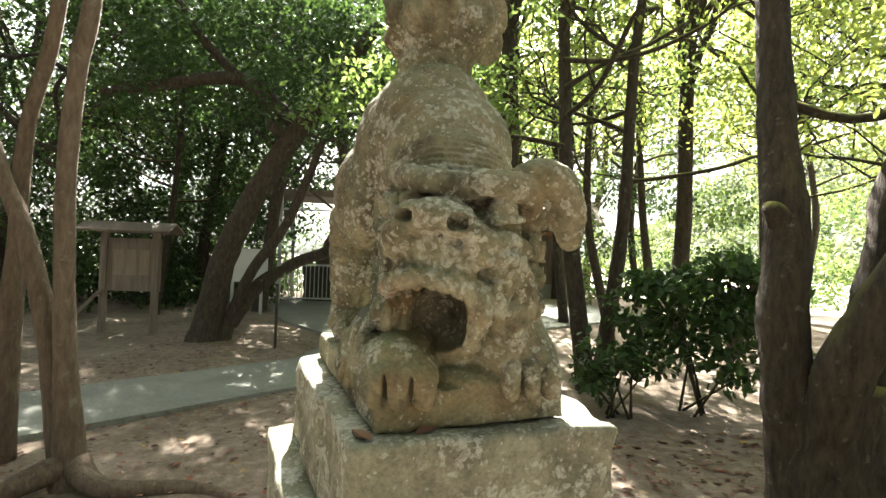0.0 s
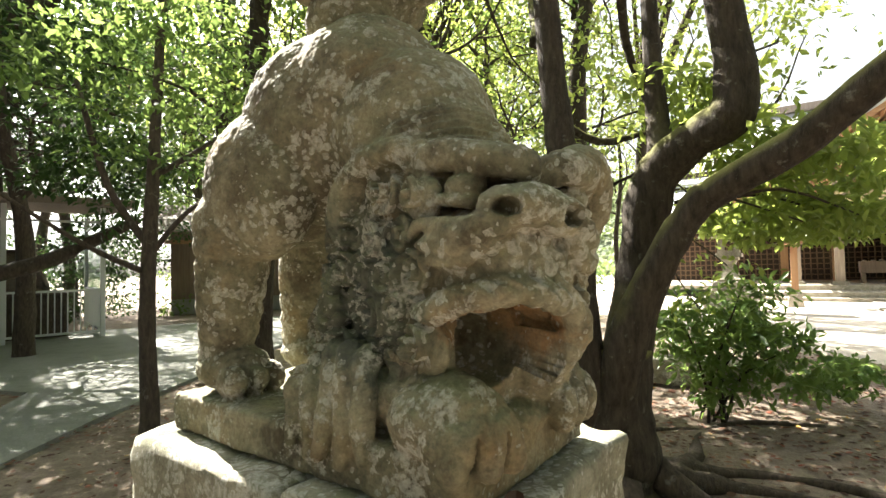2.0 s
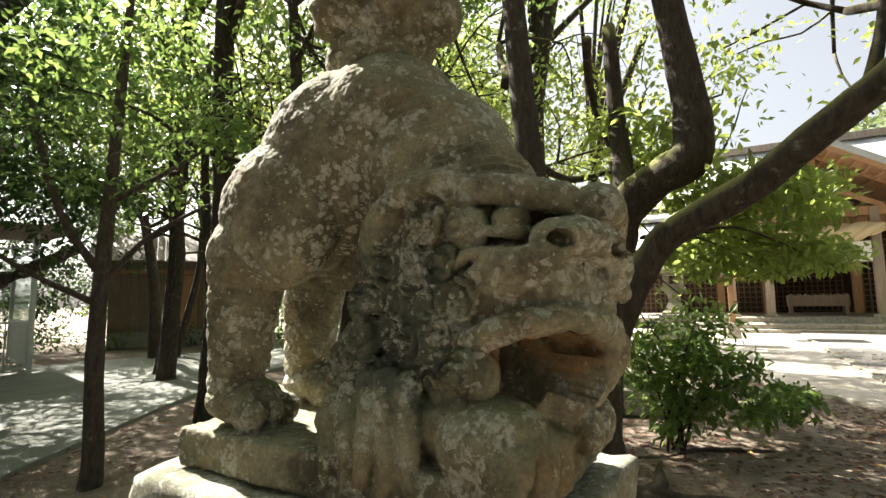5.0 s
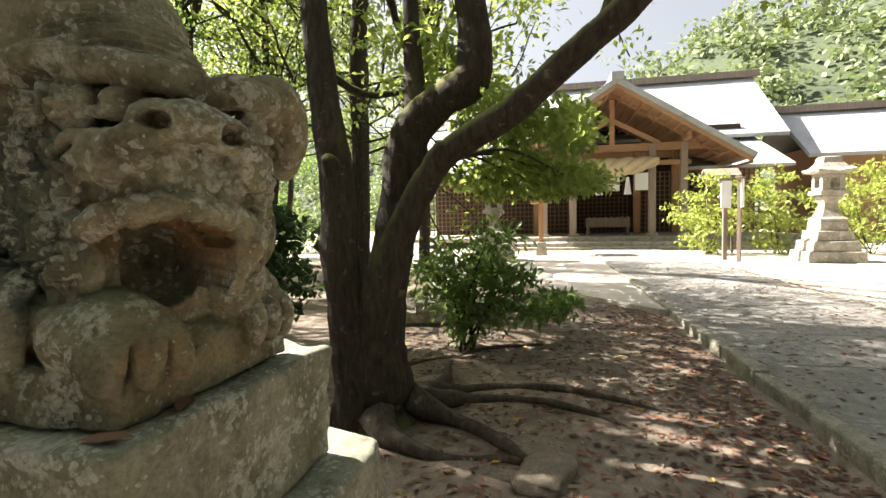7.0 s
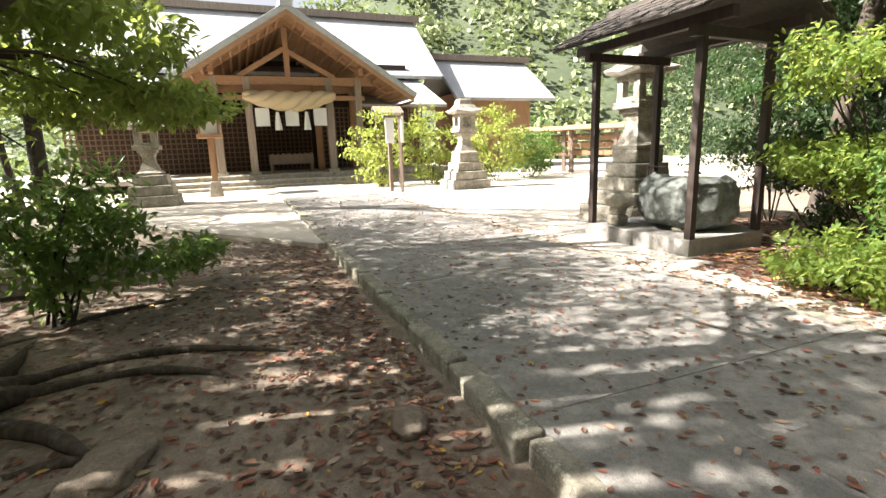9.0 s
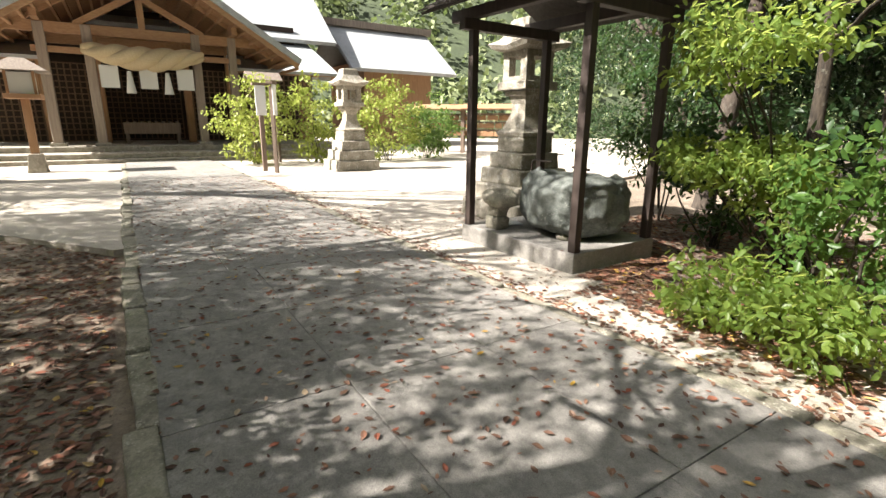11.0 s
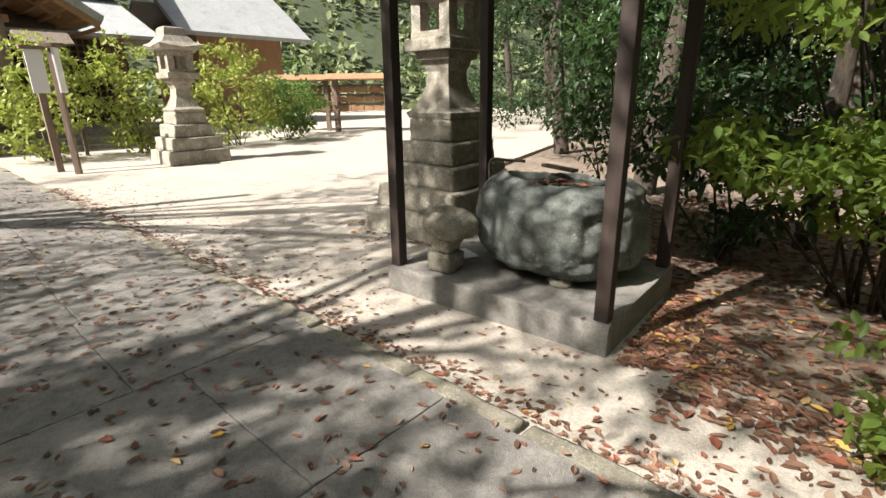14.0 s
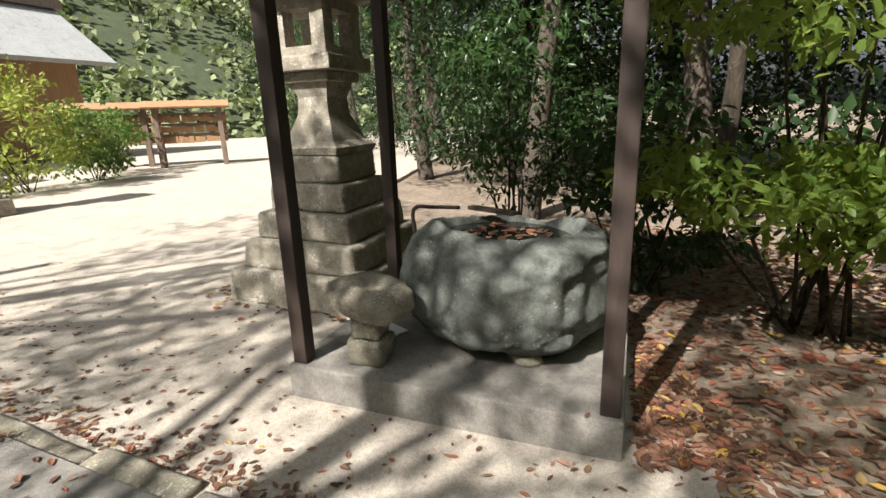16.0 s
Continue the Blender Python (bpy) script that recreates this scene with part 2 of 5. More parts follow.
GLASS = _g.colour((0.92, 0.97, 0.96)).m
ROOFDARK = wood_mat("old_shingle", (0.11, 0.095, 0.085), (0.05, 0.042, 0.036))
GREYCOLUMN = wood_mat("weathered_column", (0.37, 0.30, 0.245), (0.23, 0.18, 0.14))

# ---- builders ----
PATH_TURN = 22.5
AX = Vector((math.cos(radians(PATH_TURN)), math.sin(radians(PATH_TURN)), 0))
BX = Vector((-AX.y, AX.x, 0))


def empty(name, m=None, **tags):
    ob = new(name)
    ob.empty_display_size = 0.1
    if m is not None:
        ob.matrix_world = m
    return tagged(ob, **tags)


def part(name, bm, material, parent=None, label="", smooth=False):
    me = bpy.data.meshes.new(name)
    bm.to_mesh(me)
    bm.free()
    if smooth:
        me.polygons.foreach_set("use_smooth", [True] * len(me.polygons))
    me.materials.append(material)
    ob = new(name, me)
    ob.parent = parent
    return tagged(ob, label)


def raw(name, verts, faces, material, parent=None, smooth=False):
    me = bpy.data.meshes.new(name)
    me.from_pydata([tuple(v) for v in verts], [], [tuple(f) for f in faces])
    if smooth:
        me.polygons.foreach_set("use_smooth", [True] * len(me.polygons))
    me.materials.append(material)
    ob = new(name, me)
    ob.parent = parent
    return ob


def box(bm, x0, y0, z0, x1, y1, z1, bevel=0.0, m=None, jag=0.0, cuts=0, taper=1.0):
    """A block, with rounded and uneven edges where asked."""
    w = bmesh.new()
    bmesh.ops.create_cube(w, size=1.0)
    c = Vector(((x0 + x1) / 2, (y0 + y1) / 2, (z0 + z1) / 2))
    for v in w.verts:
        k = taper if v.co.z > 0 else 1.0
        v.co = Vector((v.co.x * (x1 - x0) * k, v.co.y * (y1 - y0) * k, v.co.z * (z1 - z0))) + c
    if bevel:
        bmesh.ops.bevel(w, geom=list(w.edges), offset=bevel, segments=2, affect="EDGES", profile=0.6)
    if cuts:
        bmesh.ops.subdivide_edges(w, edges=[e for e in w.edges if e.calc_length() > 0.06], cuts=cuts, use_grid_fill=True)
    if jag:
        for v in w.verts:
            v.co += (noise.noise_vector(v.co * 7 + Vector((x0, y1, z0)) * 5) + 0.6 * noise.noise_vector(v.co * 23)) * jag
    if m is not None:
        bmesh.ops.transform(w, matrix=m, verts=w.verts)
    me = bpy.data.meshes.new("block")
    w.to_mesh(me)
    w.free()
    bm.from_mesh(me)
    bpy.data.meshes.remove(me)


def block(name, dims, material, parent=None, bevel=0.006, m=None, label="", jag=0.0, cuts=0, taper=1.0, smooth=False):
    bm = bmesh.new()
    box(bm, *dims, bevel=bevel, m=m, jag=jag, cuts=cuts, taper=taper)
    return part(name, bm, material, parent, label, smooth)


def tube_rings(points, radii, n=8, wobble=0.0, seed=0.0):
    verts, faces = [], []
    pts = [Vector(p) for p in points]
    for i, p in enumerate(pts):
        d = (pts[min(i + 1, len(pts) - 1)] - pts[max(i - 1, 0)]).normalized()
        a = d.cross(Vector((0.3, 0.9, 0.1)) if abs(d.z) > 0.5 else Vector((0, 0, 1))).normalized()
        b = d.cross(a)
        for k in range(n):
            t = 2 * math.pi * k / n
            r = radii[i]
            if wobble:
                q = p + (a * math.cos(t) + b * math.sin(t)) * r
                r *= 1 + wobble * (noise.noise(q * 4.5 + Vector((seed, 0, 0))) + 0.5 * noise.noise(q * 12))
            verts.append(p + (a * math.cos(t) + b * math.sin(t)) * r)
    for i in range(len(pts) - 1):
        for k in range(n):
            k2 = (k + 1) % n
            faces.append((i * n + k, i * n + k2, (i + 1) * n + k2, (i + 1) * n + k))
    faces.append(tuple(range(n))[::-1])
    faces.append(tuple((len(pts) - 1) * n + k for k in range(n)))
    return verts, faces


def spline(points, radii, steps=5):
    """Points and radii made denser along a smooth curve."""
    P = [Vector(p) for p in points]
    out, rr = [], []
    for i in range(len(P) - 1):
        p0, p1, p2, p3 = P[max(i - 1, 0)], P[i], P[i + 1], P[min(i + 2, len(P) - 1)]
        for s in range(steps):
            t = s / steps
            out.append(0.5 * ((2 * p1) + (p2 - p0) * t + (2 * p0 - 5 * p1 + 4 * p2 - p3) * t * t + (3 * p1 - p0 - 3 * p2 + p3) * t ** 3))
            rr.append(radii[i] * (1 - t) + radii[i + 1] * t)
    return out + [P[-1]], rr + [radii[-1]]


class Soup:
    def __init__(self):
        self.v, self.f = [], []

    def add(self, v, f):
        o = len(self.v)
        self.v.extend(v)
        self.f.extend(tuple(i + o for i in g) for g in f)

    def tube(self, pts, radii, n=8, steps=5, wobble=0.12, seed=0.0):
        p, r = spline(pts, radii, steps)
        self.add(*tube_rings(p, r, n, wobble, seed))


def leaf_cloud(name, centres, spreads, per, size, material, parent=None, seed=1, droop=0.3, long=2.0, oval=False):
    """Many small folded leaves round the given centres, in one mesh."""
    rng = np.random.default_rng(seed)
    C = np.repeat(np.array(centres, float), per, axis=0)
    S = np.repeat(np.array(spreads, float).reshape(-1, 1) * np.ones((1, 3)), per, axis=0)
    n = len(C)
    d = rng.normal(size=(n, 3))
    d /= np.linalg.norm(d, axis=1)[:, None]
    p = C + d * S * (rng.random((n, 1)) ** 0.45) * np.array([1, 1, 0.55])
    ax = d + rng.normal(size=(n, 3)) * 0.7 + np.array([0, 0, -droop])
    ax /= np.linalg.norm(ax, axis=1)[:, None]
    side = np.cross(ax, rng.normal(size=(n, 3)) * 0.6 + np.array([0, 0, 1.0]))
    side /= np.linalg.norm(side, axis=1)[:, None] + 1e-9
    nor = np.cross(side, ax)
    L = (size * (0.65 + 0.7 * rng.random((n, 1))))
    W = L / long
    me = bpy.data.meshes.new(name)
    if oval:
        cols = [p - ax * L * 0.5]
        for u, w in ((-0.22, 0.40), (0.18, 0.46)):
            cols += [p + ax * L * u + side * W * w + nor * L * 0.07, p + ax * L * u - nor * L * 0.02, p + ax * L * u - side * W * w + nor * L * 0.07]
        cols.append(p + ax * L * 0.5 - nor * L * 0.08)
        quads = ((0, 1, 2), (0, 2, 3), (1, 4, 5), (1, 5, 2), (2, 5, 6), (2, 6, 3), (4, 7, 5), (5, 7, 6))
    else:
        cols = [p - ax * L * 0.5, p + side * W * 0.5 + nor * L * 0.06, p + ax * L * 0.5 - nor * L * 0.05, p - side * W * 0.5 + nor * L * 0.06]
        quads = ((0, 1, 2), (0, 2, 3))
    V = np.stack(cols, axis=1).reshape(-1, 3)
    k, q = len(cols), len(quads)
    me.vertices.add(k * n)
    me.vertices.foreach_set("co", V.ravel())
    me.loops.add(3 * q * n)
    loops = (np.arange(n)[:, None] * k + np.array(quads).ravel()[None, :]).ravel()
    me.loops.foreach_set("vertex_index", loops.astype(np.int32))
    me.polygons.add(q * n)
    me.polygons.foreach_set("loop_start", (np.arange(q * n) * 3).astype(np.int32))
    me.update(calc_edges=True)
    me.materials.append(material)
    ob = new(name, me)
    ob.parent = parent
    return ob


def grow(rng, base, direction, length, radius, depth, soup, tips, bend=0.25, split=(2, 3), shrink=0.68, lift=0.15, taper=0.6):
    """A limb that bends and divides; the ends are kept in tips."""
    pts, rad = [Vector(base)], [radius]
    d = Vector(direction).normalized()
    n = 3
    for i in range(n):
        d = (d + Vector(rng.normal(size=3)) * bend + Vector((0, 0, lift * 0.4))).normalized()
        pts.append(pts[-1] + d * length / n)
        rad.append(radius * (1 - (1 - taper) * (i + 1) / n))
    soup.tube(pts, rad, 8 if radius > 0.05 else 5, 3 if radius > 0.03 else 2, 0.1, float(rng.random() * 9))
    if depth <= 0:
        tips.append((pts[-1], length))
        tips.append((pts[-2], length))
        return
    for k in range(int(rng.integers(split[0], split[1] + 1))):
        out = Vector(rng.normal(size=3))
        out = (out - d * out.dot(d)).normalized()
        nd = (d * 0.75 + out * 0.75 + Vector((0, 0, lift))).normalized()
        at = pts[-1] if k == 0 else pts[int(rng.integers(1, 4))]
        grow(rng, at, nd, length * shrink, rad[-1] * 0.8, depth - 1, soup, tips, bend, split, shrink, lift, taper)


def tree(name, seed, height, radius, crown, leaf, leaf_material, bark, label, per=60, lean=(0, 0), depth=3, spread=0.55, leafsize=None, group="", limb=0.42, split=(2, 3)):
    rng = np.random.default_rng(seed)
    root = empty(name, label=label, category="tree", group=group)
    s, tips = Soup(), []
    top = Vector((lean[0], lean[1], height))
    pts = [Vector((0, 0, -0.15)), Vector((0, 0, 0.12)), top * 0.35 + Vector((rng.normal() * 0.1, rng.normal() * 0.1, 0)), top * 0.7 + Vector((rng.normal() * 0.15, rng.normal() * 0.15, 0)), top]
    s.tube(pts, [radius * 1.7, radius * 1.15, radius * 0.9, radius * 0.7, radius * 0.45], 10, 5, 0.14, seed)
    for f in np.linspace(0.45, 1.0, 5 + int(height)):
        a = rng.random() * 6.283
        at = pts[2].lerp(pts[4], max(0, (f - 0.35) / 0.65))
        grow(rng, at, (math.cos(a), math.sin(a), 0.45), crown * limb * 1.5, radius * 0.38, depth - 1, s, tips, 0.25, split)
    raw("trunk", s.v, s.f, bark, root, True)
    leaf_cloud("crown", [p for p, _ in tips], [spread * (0.6 + 0.8 * rng.random()) for _ in tips], per, leaf, leaf_material, root, seed)
    return root

# ---- ground, paths and kerbs ----
def on_path(s, w, z):
    """A place s metres along the approach and w metres to its left."""
    p = Vector((6.0, -0.45, 0)) + AX * s + BX * w
    return Vector((p.x, p.y, z))


def ground_height(x, y):
    r = math.hypot(x - 1.5, y - 2.0)
    k = max(0.0, 1 - r / 14.0)
    w = -AX.y * (x - 6.0) + AX.x * (y + 0.45)
    rise = 0.05 * min(1.0, max(0.0, (-1.7 - w) / 0.4)) if x < 12 else 0.0
    return k * (0.045 * noise.noise(Vector((x * 0.9, y * 0.9, 0))) + 0.018 * noise.noise(Vector((x * 3.1, y * 3.1, 3)))) - 0.02 + rise


gv, gf = [], []
xs = [-400, -120, -40, -18] + [-10 + 0.25 * i for i in range(105)] + [20, 30, 60, 150, 420]
ys = [-400, -120, -40, -20, -12] + [-8 + 0.25 * i for i in range(90)] + [17, 24, 40, 90, 200, 420]
for y in ys:
    for x in xs:
        gv.append((x, y, ground_height(x, y)))
for j in range(len(ys) - 1):
    for i in range(len(xs) - 1):
        a = j * len(xs) + i
        gf.append((a, a + 1, a + 1 + len(xs), a + len(xs)))
tagged(raw("ground", gv, gf, SOIL, None, True), "bare brown earth strewn with leaf litter", "ground", kind="structure")


def sheet(name, outline, z0, z1, material, label, category, cut=0.0):
    bm = bmesh.new()
    low = [bm.verts.new((x, y, z0)) for x, y in outline]
    f = bm.faces.new(low)
    r = bmesh.ops.extrude_face_region(bm, geom=[f])
    for v in r["geom"]:
        if isinstance(v, bmesh.types.BMVert):
            v.co.z = z1
    bmesh.ops.recalc_face_normals(bm, faces=bm.faces)
    return tagged(part(name, bm, material), label, category, kind="structure")


def xy(*sw):
    return [tuple(on_path(s, w, 0).xy) for s, w in sw]


HALF = 1.28
SAND_EDGE = [(2.2, -3.55), (-1.2, -3.5), (-1.75, -2.3), (-3.8, -2.05), (-6.5, -1.29)]


def ragged(line):
    """The uneven edge where the sand runs out into the litter."""
    rr = random.Random(71)
    out = [line[0]]
    for a, c in zip(line, line[1:]):
        for k in range(1, 9):
            t = k / 8
            amp = 0.0 if k == 8 and c == line[-1] else 0.07
            out.append((a[0] + (c[0] - a[0]) * t + rr.uniform(-amp, amp) * 0.5, a[1] + (c[1] - a[1]) * t + rr.uniform(-amp, amp)))
    return out


# sunlit court of pale sand, on both sides of the approach
sheet("court", xy((1.9, 1.5), (6.5, 5.0), (9.0, 9.0), (12, 40), (60, 40), (60, -40), (12, -40), (2.8, -4.8), *ragged(SAND_EDGE), (1.9, -1.29)), -0.06, 0.055, SAND, "pale raked sand of the shrine court", "ground")
# path of concrete behind the statue
sheet("side_path", [(-9, -1.2), (-3.25, 3.68), (-1.58, 5.39), (-0.92, 6.6), (0.5, 8.7), (1.6, 10.2), (6, 14), (5, 17), (-6, 16), (-3.4, 10.6), (-1.7, 8.6), (-2.02, 6.85), (-4.21, 4.74), (-10, 0.4)], -0.08, 0.03, PATHCONC, "grey-green concrete path dappled with leaves", "path")

# ---- guardian statue on its pedestal ----
PED_TURN = 21.7
PED = Matrix.Translation((-0.17, 1.0, 0)) @ pose(0, 0, 0, 0, 0, PED_TURN)


def L(x, y, z):
    return PED @ Vector((x, y, z))


def ball_template(sub):
    w = bmesh.new()
    bmesh.ops.create_icosphere(w, subdivisions=sub, radius=1.0)
    v = np.array([q.co[:] for q in w.verts])
    f = [tuple(x.index for x in g.verts) for g in w.faces]
    w.free()
    return v, f


BALL_V, BALL_F = ball_template(3)


def blob(soup, c, r, rot=(0, 0, 0)):
    m = np.array(Euler([radians(a) for a in rot]).to_matrix())
    soup.add(list((BALL_V * np.array(r)) @ m.T + np.array(c)), BALL_F)


def limb(bm, a, b, ra, rb, n=7):
    a, b = Vector(a), Vector(b)
    for i in range(n):
        t = i / (n - 1)
        r = ra + (rb - ra) * t
        blob(bm, a.lerp(b, t), (r, r, r))


def guardian():
    T = PED_TURN
    bm = Soup()
    # rump, back, shoulders and neck
    blob(bm, L(0.33, 0.62, 1.86), (0.225, 0.26, 0.25), (0, 0, T))
    blob(bm, L(0.33, 0.50, 1.90), (0.20, 0.22, 0.22), (0, 0, T))
    blob(bm, L(0.33, 0.36, 1.80), (0.19, 0.20, 0.20), (20, 0, T))
    blob(bm, L(0.31, 0.27, 1.67), (0.185, 0.18, 0.20), (0, 0, T))
    blob(bm, L(0.32, 0.79, 1.76), (0.215, 0.15, 0.20), (0, 0, T))
    # thighs and hind legs
    for x, y in ((0.175, 0.805), (0.45, 0.84)):
        blob(bm, L(x, y - 0.075, 1.71), (0.115, 0.185, 0.19), (0, 0, T))
        limb(bm, L(x - 0.01, y + 0.02, 1.62), L(x - 0.025, y + 0.045, 1.30), 0.104, 0.070)
        blob(bm, L(x - 0.02, y + 0.02, 1.255), (0.085, 0.10, 0.06), (0, 0, T))
        for k in (-1, 0, 1):
            blob(bm, L(x - 0.02 + 0.052 * k, y - 0.06, 1.232), (0.031, 0.05, 0.040), (0, 0, T))
    # tail above the rump
    blob(bm, L(0.375, 0.54, 2.32), (0.175, 0.17, 0.20), (0, 0, T))
    blob(bm, L(0.36, 0.58, 2.14), (0.13, 0.13, 0.09), (0, 0, T))
    for k in range(10):
        a = k * 0.63
        blob(bm, L(0.375 + 0.15 * math.cos(a), 0.54 + 0.15 * math.sin(a), 2.255 + 0.05 * (k % 2)), (0.06, 0.06, 0.075), (0, 0, T))
    # chest and mane block
    blob(bm, (0.05, 1.47, 1.50), (0.145, 0.17, 0.26))
    blob(bm, (0.05, 1.38, 1.36), (0.135, 0.15, 0.17))
    blob(bm, (0.13, 1.38, 1.36), (0.14, 0.15, 0.20))
    blob(bm, (0.055, 1.34, 1.50), (0.13, 0.15, 0.17))
    def ridge(pts, rad):
        p, r = spline(pts, rad, 6)
        for q, k in zip(p, r):
            blob(bm, q, (k, k, k))

    # skull and muzzle
    blob(bm, (0.075, 1.28, 1.57), (0.145, 0.145, 0.135))
    blob(bm, (0.035, 1.17, 1.54), (0.125, 0.11, 0.095))
    blob(bm, (0.005, 1.095, 1.52), (0.098, 0.062, 0.075))
    blob(bm, (0.115, 1.15, 1.485), (0.085, 0.08, 0.095))
    blob(bm, (-0.062, 1.17, 1.485), (0.058, 0.09, 0.065))
    blob(bm, (0.02, 1.055, 1.485), (0.062, 0.035, 0.05))
    # broad nose, its wings sweeping back over the cheeks in wavy locks
    blob(bm, (-0.008, 1.055, 1.590), (0.074, 0.060, 0.040))
    blob(bm, (-0.020, 1.022, 1.588), (0.062, 0.034, 0.034))
    blob(bm, (-0.066, 1.046, 1.584), (0.042, 0.040, 0.037))
    blob(bm, (0.028, 1.020, 1.576), (0.044, 0.038, 0.036))
    ridge([(-0.088, 1.045, 1.562), (-0.112, 1.085, 1.548), (-0.122, 1.13, 1.560), (-0.136, 1.18, 1.570), (-0.148, 1.215, 1.545)], [0.024, 0.026, 0.020, 0.014, 0.008])
    ridge([(-0.095, 1.06, 1.548), (-0.120, 1.11, 1.532), (-0.136, 1.16, 1.540), (-0.150, 1.20, 1.515)], [0.020, 0.020, 0.015, 0.008])
    ridge([(-0.085, 1.06, 1.53), (-0.112, 1.11, 1.508), (-0.130, 1.16, 1.51), (-0.142, 1.20, 1.485)], [0.017, 0.017, 0.013, 0.008])
    ridge([(0.066, 1.015, 1.556), (0.105, 1.045, 1.532), (0.145, 1.085, 1.545), (0.185, 1.14, 1.528), (0.215, 1.19, 1.505)], [0.024, 0.026, 0.020, 0.018, 0.010])
    ridge([(0.055, 1.018, 1.535), (0.095, 1.04, 1.500), (0.145, 1.07, 1.505), (0.185, 1.13, 1.48), (0.215, 1.18, 1.455)], [0.018, 0.020, 0.017, 0.016, 0.010])
    # upper lip arching over the open mouth, cheek and curling beard
    ridge([(-0.128, 1.19, 1.415), (-0.118, 1.13, 1.437), (-0.092, 1.08, 1.452), (-0.045, 1.045, 1.458), (0.01, 1.032, 1.450), (0.06, 1.045, 1.432), (0.10, 1.075, 1.405), (0.15, 1.125, 1.38), (0.20, 1.19, 1.375)], [0.022, 0.025, 0.026, 0.024, 0.026, 0.028, 0.028, 0.028, 0.022])
    ridge([(0.03, 1.028, 1.46), (0.062, 1.028, 1.425), (0.085, 1.045, 1.39), (0.075, 1.065, 1.355), (0.052, 1.080, 1.332), (0.075, 1.085, 1.312)], [0.016, 0.020, 0.026, 0.030, 0.030, 0.020])
    ridge([(0.115, 1.065, 1.44), (0.13, 1.085, 1.40), (0.125, 1.105, 1.36), (0.145, 1.115, 1.335)], [0.014, 0.017, 0.018, 0.012])
    ridge([(0.17, 1.115, 1.45), (0.185, 1.145, 1.41), (0.18, 1.17, 1.365), (0.20, 1.18, 1.335)], [0.014, 0.018, 0.018, 0.012])
    blob(bm, (0.165, 1.20, 1.41), (0.072, 0.085, 0.10))
    blob(bm, (0.155, 1.235, 1.31), (0.085, 0.085, 0.10))
    # overhanging brows, eyes and flat forehead
    blob(bm, (0.045, 1.165, 1.672), (0.125, 0.10, 0.036), (8, 0, 15))
    ridge([(0.03, 1.065, 1.650), (-0.02, 1.075, 1.668), (-0.065, 1.12, 1.680), (-0.092, 1.18, 1.692), (-0.100, 1.225, 1.685), (-0.090, 1.235, 1.650)], [0.026, 0.030, 0.030, 0.028, 0.026, 0.022])
    ridge([(0.035, 1.065, 1.650), (0.085, 1.060, 1.664), (0.15, 1.085, 1.664), (0.195, 1.13, 1.650), (0.205, 1.165, 1.615)], [0.026, 0.032, 0.034, 0.032, 0.022])
    for x, y, z in ((-0.070, 1.140, 1.632), (0.128, 1.100, 1.612)):
        blob(bm, (x, y, z), (0.036, 0.036, 0.028))
        ridge([(x - 0.042, y + 0.025, z - 0.020), (x - 0.012, y - 0.026, z - 0.028), (x + 0.045, y - 0.008, z - 0.022)], [0.010, 0.012, 0.010])
    # ears: one swept back and hollowed, one hanging out to the side
    ridge([(-0.085, 1.225, 1.705), (-0.118, 1.275, 1.722), (-0.148, 1.345, 1.712), (-0.172, 1.415, 1.675), (-0.180, 1.450, 1.615), (-0.168, 1.445, 1.555)], [0.022, 0.028, 0.030, 0.030, 0.030, 0.020])
    blob(bm, (-0.130, 1.385, 1.635), (0.040, 0.075, 0.085), (10, 0, 8))
    ridge([(0.17, 1.155, 1.690), (0.225, 1.155, 1.698), (0.275, 1.175, 1.670), (0.302, 1.205, 1.61), (0.318, 1.235, 1.55)], [0.030, 0.045, 0.052, 0.046, 0.024])
    # curls of the mane
    curls = []
    rng = random.Random(4)
    for row, z in enumerate((1.625, 1.555, 1.485, 1.415, 1.345)):
        for k in range(5):
            y = 1.215 + 0.078 * k + 0.039 * (row % 2)
            if z < 1.38 and y < 1.20 or z > 1.58 and y > 1.36 or y > 1.56:
                continue
            x = -0.112 - 0.12 * (y - 1.2)
            curls.append((Vector((x, y, z)) + Vector((rng.uniform(-0.5, 0.5), rng.uniform(-1, 1), rng.uniform(-1, 1))) * 0.014, 0.038 + 0.014 * rng.random()))
    curls.append((Vector((-0.125, 1.185, 1.365)), 0.046))
    for z in (1.60, 1.53, 1.46, 1.39):
        for k in range(3):
            curls.append((Vector((0.215 - 0.012 * k, 1.22 + 0.068 * k, z + 0.02 * (k % 2))), 0.042))
    for p, r in curls:
        blob(bm, p, (r * 0.85, r, r))
    blob(bm, (-0.115, 1.36, 1.46), (0.055, 0.17, 0.16))
    # wavy locks falling behind the curls
    for k in range(5):
        y = 1.47 + 0.028 * k
        ridge([(-0.165 - 0.006 * k, y - 0.03, 1.52 - 0.03 * k), (-0.19, y + 0.012, 1.45 - 0.02 * k), (-0.185, y - 0.012, 1.38 - 0.01 * k), (-0.205, y + 0.02, 1.31)], [0.014, 0.019, 0.018, 0.012])
    # jaw behind the open mouth
    blob(bm, (-0.095, 1.235, 1.36), (0.052, 0.07, 0.10))
    blob(bm, (0.04, 1.30, 1.33), (0.13, 0.12, 0.15))
    # forelegs and paws
    blob(bm, (-0.100, 1.175, 1.245), (0.096, 0.105, 0.076), (-14, 0, 14))
    blob(bm, (-0.090, 1.125, 1.225), (0.092, 0.074, 0.062))
